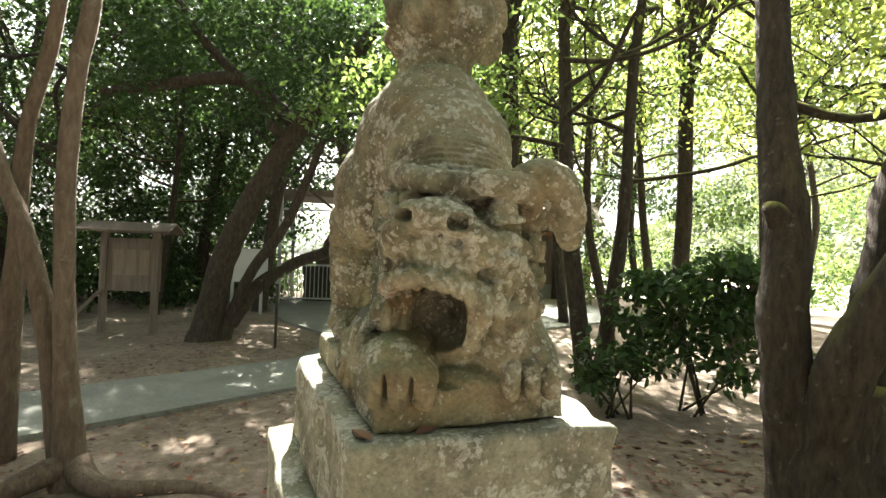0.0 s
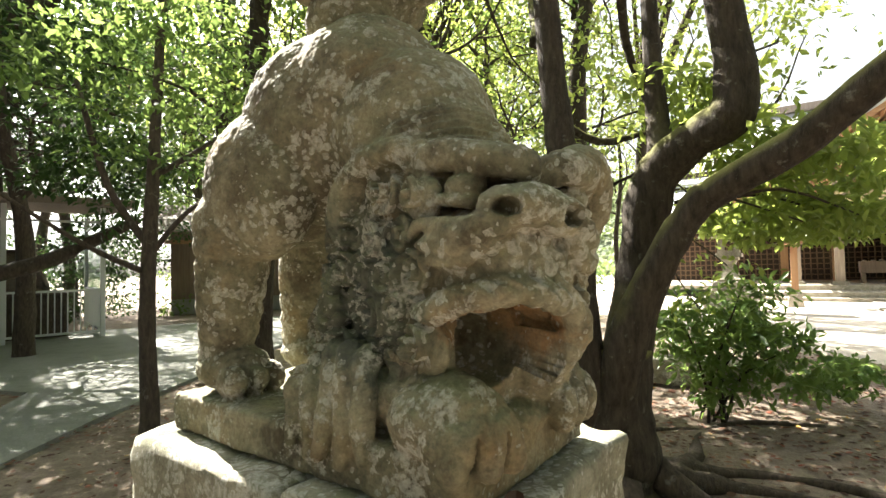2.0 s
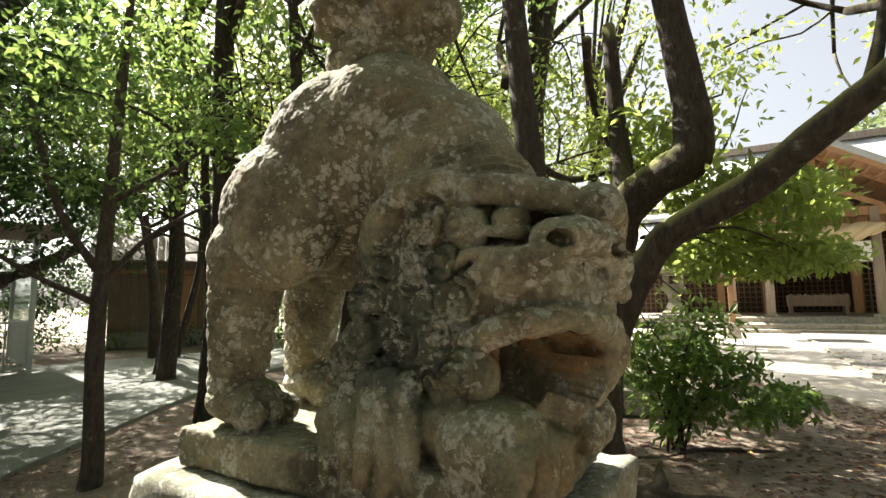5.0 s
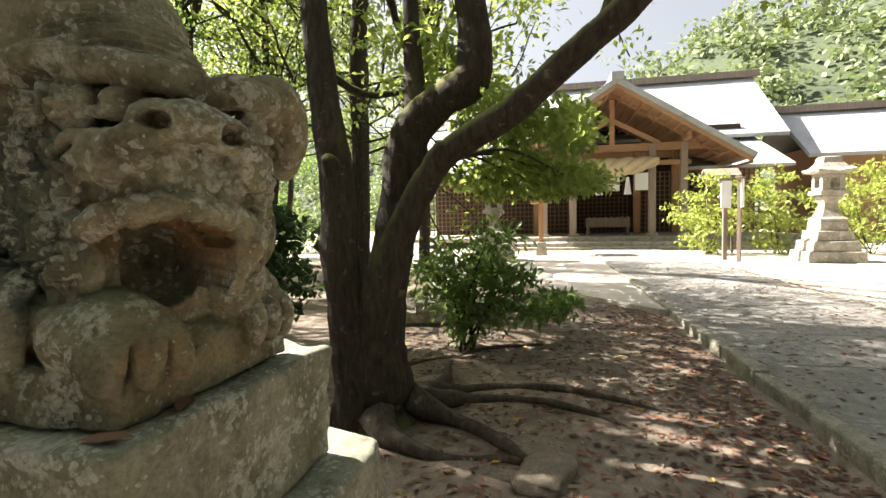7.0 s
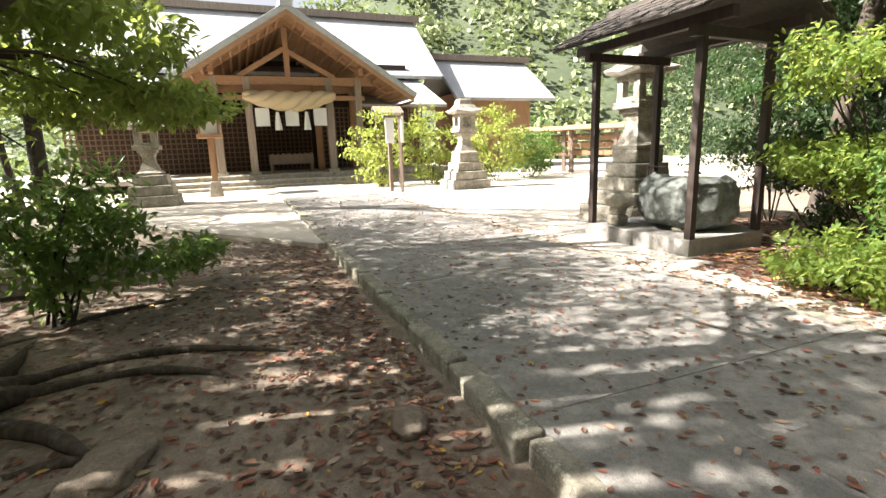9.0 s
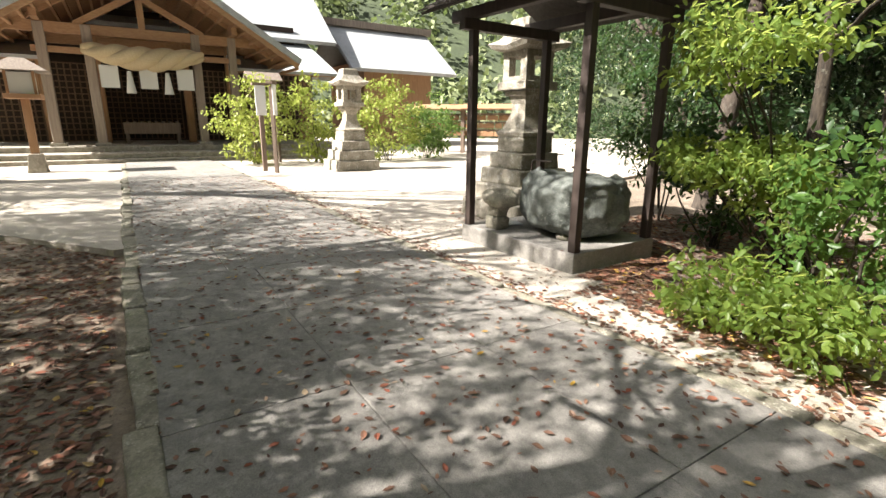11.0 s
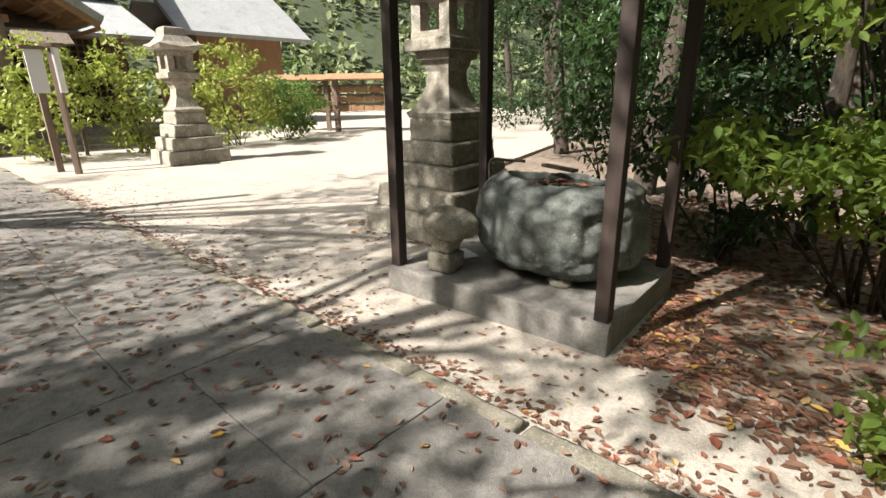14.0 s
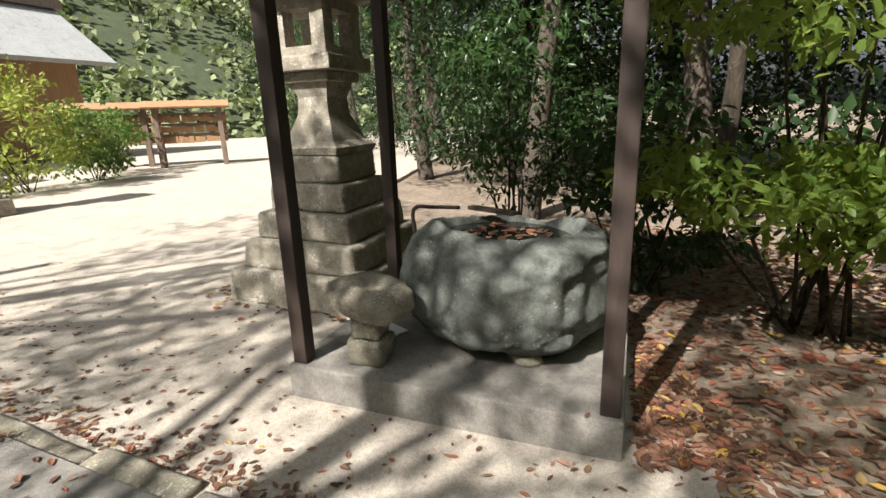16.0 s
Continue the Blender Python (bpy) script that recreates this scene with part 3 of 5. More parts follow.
    for k in (-1, 0, 1):
        blob(bm, (-0.086 + 0.056 * k, 1.085 + 0.014 * abs(k), 1.200), (0.029, 0.036, 0.042), (-20, 0, 0))
    limb(bm, (-0.125, 1.27, 1.265), (-0.150, 1.42, 1.245), 0.050, 0.05)
    for k, (ya, yb, top) in enumerate(((0.285, 0.262, 1.33), (0.33, 0.31, 1.335), (0.375, 0.36, 1.325), (0.425, 0.405, 1.305), (0.47, 0.45, 1.28))):
        ridge([L(0.115, ya + 0.02, top), L(0.088 - 0.006 * (k % 2), ya, top - 0.045), L(0.070, 0.5 * (ya + yb), 1.225), L(0.058 - 0.008 * (k % 3), yb, 1.165 - 0.012 * (k % 2))], [0.026, 0.027, 0.024, 0.014])
    limb(bm, L(0.15, 0.20, 1.25), L(0.14, 0.48, 1.24), 0.055, 0.052)
    blob(bm, L(0.09, 0.47, 1.255), (0.036, 0.036, 0.036))
    blob(bm, (0.215, 1.285, 1.245), (0.088, 0.10, 0.090), (0, 0, 15))
    limb(bm, (0.18, 1.32, 1.34), (0.215, 1.28, 1.25), 0.085, 0.085)
    for k in (-1, 0, 1):
        blob(bm, (0.225 + 0.050 * k, 1.198 + 0.020 * k, 1.215), (0.029, 0.040, 0.055))
    blob(bm, (0.07, 1.28, 1.20), (0.13, 0.12, 0.05))
    # plinth under the beast
    base = bmesh.new()
    box(base, 0.06, 0.06, 1.104, 0.555, 0.945, 1.195, bevel=0.012, m=PED)
    bm.add([v.co[:] for v in base.verts], [tuple(v.index for v in f.verts) for f in base.faces])
    base.free()
    me = bpy.data.meshes.new("guardian_statue")
    me.from_pydata([tuple(v) for v in bm.v], [], bm.f)
    ob = new("guardian_statue", me)
    rm = ob.modifiers.new("fuse", "REMESH")
    rm.mode, rm.voxel_size, rm.use_smooth_shade = "VOXEL", 0.0038, True
    sm = ob.modifiers.new("soften", "SMOOTH")
    sm.factor, sm.iterations = 0.5, 1
    dg = bpy.context.evaluated_depsgraph_get()
    done = bpy.data.meshes.new_from_object(ob.evaluated_get(dg))
    ob.modifiers.clear()
    ob.data = done
    n = len(done.vertices)
    co = np.empty(n * 3)
    no = np.empty(n * 3)
    done.vertices.foreach_get("co", co)
    done.vertices.foreach_get("normal", no)
    co, no = co.reshape(-1, 3), no.reshape(-1, 3)

    def dent(c, r, depth, way=None, power=2):
        d = np.linalg.norm((co - np.array(c)) / np.array(r), axis=1)
        w = np.exp(-d ** (power * 1.0))[:, None]
        co[:] = co + w * depth * (np.array(way) if way is not None else -no)

    def carve(c, r, way):
        """Push what lies inside an ellipsoid back to its far side."""
        w = np.array(way, float)
        w /= np.linalg.norm(w)
        q = (co - np.array(c)) / np.array(r)
        wl = w / np.array(r)
        a, b = wl @ wl, q @ wl
        inside = (q * q).sum(1) < 1
        far = (-b + np.sqrt(np.maximum(b * b - a * ((q * q).sum(1) - 1), 0))) / a
        co[inside] += far[inside, None] * w

    # spiral grooves of the curls
    for p, r in curls:
        side = -1.0 if p.x < 0 else 1.0
        d = co - np.array(p)
        rad = np.hypot(d[:, 1], d[:, 2])
        near = (rad < r * 1.05) & (d[:, 0] * side > -0.01) & (np.abs(d[:, 0]) < r * 1.4)
        turn = np.arctan2(d[near, 2], d[near, 1] * -side)
        co[near] += no[near] * (0.0078 * np.sin(turn + 2 * math.pi * rad[near] / 0.021 + p.z * 30))[:, None]
    # mouth, nostrils, eye hollows, ear, furrow between the brows
    carve((0.0, 1.165, 1.352), (0.080, 0.165, 0.084), (0.15, 1.0, 0.05))
    carve((0.015, 1.13, 1.41), (0.055, 0.085, 0.035), (0.1, 1.0, 0.2))
    carve((-0.080, 1.035, 1.585), (0.024, 0.040, 0.018), (0.7, 0.7, 0.1))
    carve((0.030, 0.995, 1.572), (0.024, 0.042, 0.018), (-0.1, 1.0, 0.1))
    carve((-0.150, 1.295, 1.672), (0.045, 0.042, 0.026), (1.0, 0.15, 0.0))
    carve((-0.165, 1.385, 1.645), (0.022, 0.045, 0.050), (1.0, 0.1, 0.0))
    for x in (-0.116, -0.058, 0.20, 0.25):
        carve((x, 1.05 if x < 0 else 1.155, 1.20), (0.006, 0.045, 0.045), (0.0, 1.0, 0.15))
    for x, y, z in ((-0.145, 1.235, 1.315), (-0.02, 1.22, 1.288)):
        dent((x, y, z), (0.05, 0.05, 0.018), 0.022)
    dent((0.03, 1.045, 1.65), (0.016, 0.05, 0.035), 0.02, (0, 1, 0))
    # fine hair lines on nose wings, lip and beard
    d = np.linalg.norm((co - np.array((0.03, 1.10, 1.46))) / np.array((0.19, 0.12, 0.13)), axis=1)
    co += no * (0.0028 * np.exp(-d ** 4) * np.sin(co[:, 0] * 210 + co[:, 2] * 90 + 3 * np.sin(co[:, 2] * 60)))[:, None]
    # tail curls
    dz = co[:, 2] - 2.24
    tail = dz > -0.06
    ang = np.arctan2(co[tail, 1] - 1.6, co[tail, 0])
    co[tail] += no[tail] * (0.006 * np.sin(ang * 16 + dz[tail] * 60))[:, None]
    # wrinkles on the neck, flutes under the foreleg
    d = np.linalg.norm((co - np.array((0.0, 1.27, 1.76))) / np.array((0.11, 0.10, 0.06)), axis=1)
    co += no * (0.006 * np.exp(-d ** 2) * np.sin(co[:, 2] * 330 + co[:, 1] * 120))[:, None]
    # weathering
    for i in range(n):
        q = Vector(co[i])
        k = 0.0045 * noise.noise(q * 13) + 0.003 * noise.noise(q * 34) + 0.0024 * noise.noise(q * 90)
        co[i] += no[i] * k
    done.vertices.foreach_set("co", co.ravel())
    done.materials.clear()
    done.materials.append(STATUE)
    done.polygons.foreach_set("use_smooth", [True] * len(done.polygons))
    done.update()
    return tagged(ob, "weathered crouching stone guardian lion with lichen, rump raised", "statue")


guardian()

pedestal = empty("stone_pedestal", Matrix.Identity(4), label="stepped pedestal of mossy weathered stone blocks", category="pedestal")
block("top_block", (0.0, 0.0, 0.80, 0.67, 0.42, 1.104), PEDESTAL, pedestal, 0.02, PED, jag=0.017, cuts=9, smooth=True)
block("top_block", (-0.012, 0.425, 0.80, 0.665, 1.02, 1.10), PEDESTAL, pedestal, 0.025, PED, jag=0.017, cuts=9, smooth=True)
block("middle_block", (-0.10, -0.08, 0.42, 0.40, 1.12, 0.797), PEDESTAL, pedestal, 0.025, PED, jag=0.018, cuts=7, smooth=True)
block("middle_block", (0.405, -0.10, 0.42, 0.80, 1.12, 0.797), PEDESTAL, pedestal, 0.03, PED, jag=0.020, cuts=7, smooth=True)
block("bottom_block", (-0.28, -0.25, -0.05, 0.42, 1.25, 0.417), PEDESTAL, pedestal, 0.03, PED, jag=0.020, cuts=7, smooth=True)
block("bottom_block", (0.425, -0.27, -0.05, 1.0, 1.25, 0.40), PEDESTAL, pedestal, 0.03, PED, jag=0.022, cuts=7, smooth=True)

# ---- the forked tree by the statue ----
def forked_tree():
    root = empty("forked_tree", label="old forked evergreen tree with mossy leaning branch", category="tree")
    s = Soup()
    s.tube([(2.15, 2.62, -0.15), (2.13, 2.62, 0.12), (2.08, 2.58, 0.5), (2.1, 2.55, 0.95)], [0.36, 0.27, 0.22, 0.19], 16, 6, 0.26, 1)
    s.tube([(2.0, 2.66, -0.1), (1.94, 2.66, 0.5), (1.86, 2.66, 1.1), (1.90, 2.72, 1.7), (1.90, 2.80, 2.2), (1.93, 2.9, 2.8), (1.95, 3.1, 5.0)], [0.20, 0.14, 0.125, 0.12, 0.10, 0.095, 0.07], 14, 6, 0.16, 2)
    s.tube([(2.15, 2.6, 0.7), (2.33, 2.58, 1.3), (2.38, 2.55, 1.7), (2.38, 2.45, 2.05), (2.42, 2.2, 2.26), (2.46, 1.98, 2.38), (2.47, 1.96, 2.75), (2.4, 2.05, 3.6), (2.4, 2.2, 5.2)], [0.17, 0.15, 0.15, 0.145, 0.13, 0.135, 0.11, 0.09, 0.05], 14, 6, 0.16, 3)
    s.tube([(2.03, 2.52, 0.55), (1.98, 2.45, 0.9), (2.08, 2.32, 1.34), (2.15, 2.10, 1.74), (2.19, 1.96, 1.88), (2.24, 1.56, 2.07), (2.24, 1.15, 2.34), (2.28, 0.78, 2.63), (2.35, 0.2, 3.2), (2.5, -0.3, 4.4)], [0.13, 0.125, 0.105, 0.095, 0.09, 0.085, 0.078, 0.072, 0.06, 0.045], 14, 6, 0.2, 4)
    s.tube([(1.90, 2.72, 1.70), (1.80, 2.66, 1.80), (1.74, 2.64, 1.84)], [0.09, 0.06, 0.03], 10, 4, 0.25, 5)
    s.tube([(2.4, 2.4, 2.1), (2.5, 2.5, 2.6), (2.6, 2.6, 3.6)], [0.1, 0.07, 0.05], 8, 4, 0.12, 6)
    s.tube([(2.25, 1.05, 2.42), (2.36, 1.0, 2.7), (2.40, 0.95, 3.1)], [0.035, 0.028, 0.018], 8, 4, 0.12, 7)
    roots = Soup()
    for k, (a, ln) in enumerate(((0.25, 1.5), (-0.55, 1.9), (-1.15, 1.3), (0.9, 1.1), (2.6, 0.8), (-2.0, 0.9), (-0.2, 2.4), (-0.85, 1.6))):
        pts, rad = [], []
        for i in range(8):
            t = i / 7
            aa = a + 0.45 * math.sin(3.1 * t + k)
            d = 0.2 + ln * t
            x, y = 2.0 + d * math.cos(aa), 2.5 + d * math.sin(aa)
            pts.append((x + 0.1, y + 0.07, 0.14 * (1 - t) ** 4 + 0.022 * math.sin(9 * t + k) - 0.01 - 0.02 * t))
            rad.append(0.075 * (1 - t) ** 3 + 0.040 - 0.016 * t)
        roots.tube(pts, rad, 8, 4, 0.35, k)
    raw("root", roots.v, roots.f, ROOTBARK, root, True)
    rng = np.random.default_rng(5)
    tips = []
    for at, d, ln, r in (((2.05, 3.2, 3.2), (0.5, 0.6, 0.4), 1.3, 0.05), ((2.0, 3.25, 4.2), (-0.4, 0.6, 0.5), 1.4, 0.045), ((2.35, 2.0, 3.8), (0.8, -0.2, 0.4), 1.5, 0.05), ((2.38, 2.1, 4.6), (0.3, 0.7, 0.5), 1.4, 0.04),
                         ((2.32, 0.4, 3.0), (0.6, 0.6, 0.5), 1.1, 0.045), ((2.5, -0.25, 4.3), (0.5, -0.4, 0.4), 1.3, 0.04), ((2.3, 2.6, 3.4), (0.6, 0.8, 0.3), 1.4, 0.04), ((1.97, 2.9, 2.5), (0.9, 0.5, 0.05), 1.4, 0.035)):
        grow(rng, at, d, ln, r, 2, s, tips, 0.25, (2, 3), 0.7, 0.08)
    raw("trunk", s.v, s.f, BARK, root, True)
    leaf_cloud("crown", [p for p, _ in tips], [0.40] * len(tips), 24, 0.08, LEAFBRIGHT, root, 3)
    return root


forked_tree()


def sprays(name, label, centres, spreads, per, size, material, seed, stem=BARK, foot=None, category="bush", group="", long=2.0):
    """A bush: thin stems from the foot to every clump, and its leaves."""
    root = empty(name, label=label, category=category, group=group)
    f = Vector(foot)
    rg = random.Random(seed)
    for i, c in enumerate(centres[:7]):
        s = Soup()
        c = Vector(c)
        mid = f.lerp(c, 0.5) + Vector((rg.uniform(-0.12, 0.12), rg.uniform(-0.12, 0.12), 0.1))
        s.tube([f + Vector((rg.uniform(-0.15, 0.15), rg.uniform(-0.15, 0.15), -0.03)), mid, c], [0.016, 0.011, 0.005], 5, 3, 0.1, seed)
        raw("stem", s.v, s.f, stem, root, True)
    leaf_cloud("foliage", centres, spreads, per, size, material, root, seed, long=long, oval=foot[0] < 10)
    return root


def bushy(rg, c, r, n):
    out = []
    while len(out) < n:
        d = Vector((rg.uniform(-1, 1), rg.uniform(-1, 1), rg.uniform(-1, 1)))
        if d.length < 1:
            out.append((c[0] + d.x * r[0], c[1] + d.y * r[1], c[2] + d.z * r[2]))
    return out


A = tree("evergreen_tree", 11, 7.5, 0.16, 3.2, 0.12, LEAFDARK, BARKDARK, "tall dark evergreen tree in the grove", 75, (0.6, 0.2), 3, 0.75, group="grove trees")
A.matrix_world = pose(-4.6, 12.5, 0)
B = tree("evergreen_tree", 12, 6.5, 0.10, 2.6, 0.11, LEAFMID, BARK, "slender evergreen tree in the grove", 17, (-0.3, 0.4), 3, 0.6, group="grove trees")
B.matrix_world = pose(1.75, 5.9, 0, 0, 0, 40)
C = tree("broadleaf_tree", 13, 6.5, 0.09, 3.0, 0.11, LEAFBRIGHT, BARK, "young broadleaf tree with bright backlit leaves", 30, (0.4, -0.3), 3, 0.7, group="grove trees")
C.matrix_world = pose(4.9, 8.2, 0, 0, 0, 10)
rng = random.Random(7)
for src, x, y, k in ((A, -8, 10.5, 1.0), (A, -2.3, 12.4, 0.95), (A, 1.4, 16.2, 0.9), (A, -7.2, 14.5, 1.1), (A, -11, 12, 1.1), (A, -6.4, 18, 1.1), (A, -12, 5.5, 1.1), (A, -9.5, 17, 1.2), (A, -15, 9, 1.2), (A, -2.5, 23, 1.2), (A, 7, 24, 1.3), (A, -16, 17, 1.3), (A, -4, 28, 1.4), (A, 2, 26, 1.3), (A, -10, 3, 1.0), (A, -12, 23, 1.4),
                     (B, 2.1, 6.4, 0.95), (B, 3.0, 12.0, 1.1), (B, 1.0, 12.6, 0.9), (B, 6.6, 10.0, 1.1), (B, 9.2, 13.5, 1.2), (B, -6.5, 11.2, 0.85), (B, 1.3, 8.8, 0.8),
                     (C, 3.3, 9.6, 1.0), (C, 6.9, 7.2, 0.95), (C, 8.4, 9.6, 1.1), (C, 5.2, 12, 1.2), (C, 11.5, 16, 1.3), (C, 1.9, 16, 1.1), (C, 7.0, 17.5, 1.3), (C, 4.6, 20, 1.3), (C, 12.4, 10.5, 0.9)):
    copy_thing(src, pose(x, y, 0, 0, 0, rng.uniform(0, 360)) @ Matrix.Diagonal((k, k, k * rng.uniform(0.9, 1.1), 1)))
# the wood on the other side of the court
for src, x, y, k in ((A, 9.0, -7.0, 0.95), (A, 11.5, -9.5, 1.1), (A, 7.2, -8.6, 1.1), (A, 14, -9.5, 1.1), (A, 5.0, -7.2, 0.9), (A, 3, -8.5, 1.1), (A, 18, -14, 1.2), (A, 9.5, -13, 1.2), (A, 1, -12, 1.1), (A, 13, -15, 1.3), (A, 4, -14, 1.3), (A, 22, -17, 1.3), (A, -6, -13, 1.2), (A, -13, -6, 1.2), (B, 6.3, -6.2, 0.8), (B, 4.2, -6.0, 0.8), (B, 2.2, -6.4, 0.9), (A, 28, -20, 1.4), (A, 35, -22, 1.5), (A, -10, -8, 1.3)):
    copy_thing(src, pose(x, y, 0, 0, 0, rng.uniform(0, 360)) @ Matrix.Diagonal((k, k, k, 1)))

# tall trees whose crowns meet high over the approach, most added unseen for shade
def tall(at, top, crown_c, crown_r, n, per, seed, label):
    root = empty("tall_tree", label=label, category="tree", group="tall trees")
    s = Soup()
    x, y = at
    s.tube([(x, y, -0.15), (x, y, 0.3), (x + 0.1, y, 2.5), (x, y - 0.2, 5.0), (*top, 8.0)], [0.24, 0.17, 0.15, 0.13, 0.08], 10, 5, 0.12, seed)
    rq = random.Random(seed)
    cs = bushy(rq, crown_c, crown_r, n)
    for c in cs[:9]:
        f = Vector((x, y - 0.1, rq.uniform(4.6, 7.0)))
        s.tube([f, f.lerp(Vector(c), 0.5) + Vector((0, 0, 0.3)), c], [0.07, 0.045, 0.015], 6, 3, 0.1, seed)
    raw("trunk", s.v, s.f, BARK, root, True)
    leaf_cloud("crown", cs, [0.62] * n, per, 0.13, LEAFMID, root, seed)


# evergreens added out of view to darken the statue's left side
for x, y, k in ((-5.2, 0.6, 0.95), (-4.6, -2.6, 1.0), (-6.4, 4.2, 1.0), (-7.5, -1.0, 1.1)):
    copy_thing(A, pose(x, y, 0, 0, 0, rng.uniform(0, 360)) @ Matrix.Diagonal((k, k, k, 1)))
tall((5.5, 6.0), (5.6, 5.0), (5.8, 4.4, 8.3), (2.6, 1.3, 1.0), 80, 50, 81, "tall tree with a high spreading crown over the approach")
# two unseen crowns added to keep sky light off statue and earth
tall((-2.6, -4.2), (-2.6, -3.6), (-3.0, -2.2, 6.6), (3.6, 3.2, 1.5), 130, 60, 87, "added unseen evergreen, its dense low crown blocking sky light")
tall((-4.4, 2.6), (-4.2, 2.8), (-3.6, 2.4, 6.4), (2.4, 2.6, 1.1), 80, 60, 88, "added unseen dense evergreen shading the earth beside the statue")
tall((10.8, 8.6), (10.6, 6.6), (8.6, 5.6, 9.0), (3.2, 3.0, 1.2), 90, 44, 82, "tall tree at the edge of the court with a broad crown")
# crowns added above the view, each placed for the ground shade it casts
tall((4.6, 9.6), (4.4, 8.6), (4.3, 7.2, 7.4), (1.6, 1.0, 0.8), 48, 75, 84, "tall evergreen added so its compact crown shades the approach")
tall((1.0, 11.6), (1.2, 10.8), (1.3, 10.4, 7.8), (1.7, 1.2, 0.9), 46, 70, 85, "tall evergreen added to shade the forked tree's foot")
tall((-3.6, 17.2), (-3.4, 16.0), (-3.2, 15.2, 8.2), (3.4, 2.6, 1.2), 110, 60, 86, "tall evergreen added to shade the side path")
tall((0.9, 7.6), (0.8, 6.6), (0.8, 5.0, 7.0), (1.3, 0.6, 0.6), 32, 60, 83, "tall slender tree added so its unseen crown shades the path")

# ---- trees of the path behind the statue ----
def stems(name, label, tubes, bark, category="tree"):
    root = empty(name, label=label, category=category)
    s = Soup()
    for k, (pts, rad) in enumerate(tubes):
        s.tube(pts, rad, 12, 6, 0.12, k + 3)
    raw("trunk", s.v, s.f, bark, root, True)
    return root


twin = stems("twin_tree", "reddish-barked tree with two stems rising from one foot", [
    ([(-2.30, 3.15, -0.1), (-2.34, 3.15, 0.25), (-2.40, 3.15, 0.9), (-2.43, 3.14, 1.9), (-2.38, 3.12, 2.6), (-2.28, 3.1, 3.2), (-2.2, 3.0, 5.0)], [0.15, 0.085, 0.062, 0.056, 0.054, 0.052, 0.045]),
    ([(-2.36, 3.2, -0.1), (-2.45, 3.22, 0.3), (-2.58, 3.22, 1.0), (-2.78, 3.24, 1.6), (-2.98, 3.27, 2.0), (-3.2, 3.3, 2.6), (-3.6, 3.3, 4.2)], [0.13, 0.085, 0.066, 0.056, 0.05, 0.045, 0.04]),
    ([(-3.05, 3.45, -0.1), (-3.0, 3.45, 1.5), (-2.92, 3.4, 2.3), (-2.72, 3.35, 3.0), (-2.5, 3.3, 4.5)], [0.10, 0.055, 0.05, 0.045, 0.04]),
    ([(-2.3, 3.15, 0.1), (-2.0, 3.0, 0.03), (-1.5, 3.1, 0.0), (-1.1, 3.0, -0.05)], [0.09, 0.06, 0.045, 0.02]),
    ([(-2.35, 3.1, 0.1), (-2.6, 2.8, 0.03), (-3.0, 2.6, -0.02)], [0.09, 0.06, 0.03]),
], BARKRED)
rg = random.Random(21)
leaf_cloud("crown", bushy(rg, (-2.6, 3.4, 5.0), (1.8, 1.5, 0.9), 45), [0.5] * 45, 45, 0.10, LEAFMID, twin, 31)

leaner = stems("leaning_tree", "dark leaning evergreen tree with a low sweeping branch", [
    ([(-3.95, 8.25, -0.15), (-3.9, 8.25, 0.3), (-3.6, 8.2, 1.5), (-2.95, 8.2, 2.85), (-2.2, 8.2, 4.0), (-1.2, 8.2, 5.4)], [0.36, 0.23, 0.2, 0.18, 0.16, 0.1]),
    ([(-3.7, 8.35, -0.1), (-3.55, 8.35, 0.4), (-3.2, 8.3, 1.2), (-2.65, 8.3, 2.0), (-2.1, 8.3, 3.4)], [0.16, 0.1, 0.09, 0.08, 0.06]),
    ([(-3.6, 8.4, 0.25), (-3.2, 8.6, 0.9), (-2.6, 9.0, 1.35), (-1.5, 9.2, 1.75), (-0.5, 9.4, 2.35)], [0.14, 0.12, 0.11, 0.10, 0.07]),
    ([(-2.5, 8.2, 3.6), (-3.4, 8.0, 4.3), (-4.6, 7.8, 4.1), (-5.4, 7.6, 3.9)], [0.13, 0.11, 0.09, 0.06]),
    ([(-3.4, 8.0, 4.3), (-4.0, 7.9, 4.9), (-4.4, 7.6, 5.6)], [0.09, 0.07, 0.05]),
    ([(-2.6, 8.2, 3.4), (-2.9, 8.0, 3.6), (-3.1, 8.0, 4.4)], [0.09, 0.08, 0.05]),
], BARKDARK)
leaf_cloud("crown", bushy(rg, (-2.8, 8.0, 4.7), (3.4, 1.4, 1.3), 130) + bushy(rg, (-0.9, 8.8, 2.9), (1.0, 0.6, 0.8), 24), [0.5] * 154, 85, 0.11, LEAFDARK, leaner, 32)

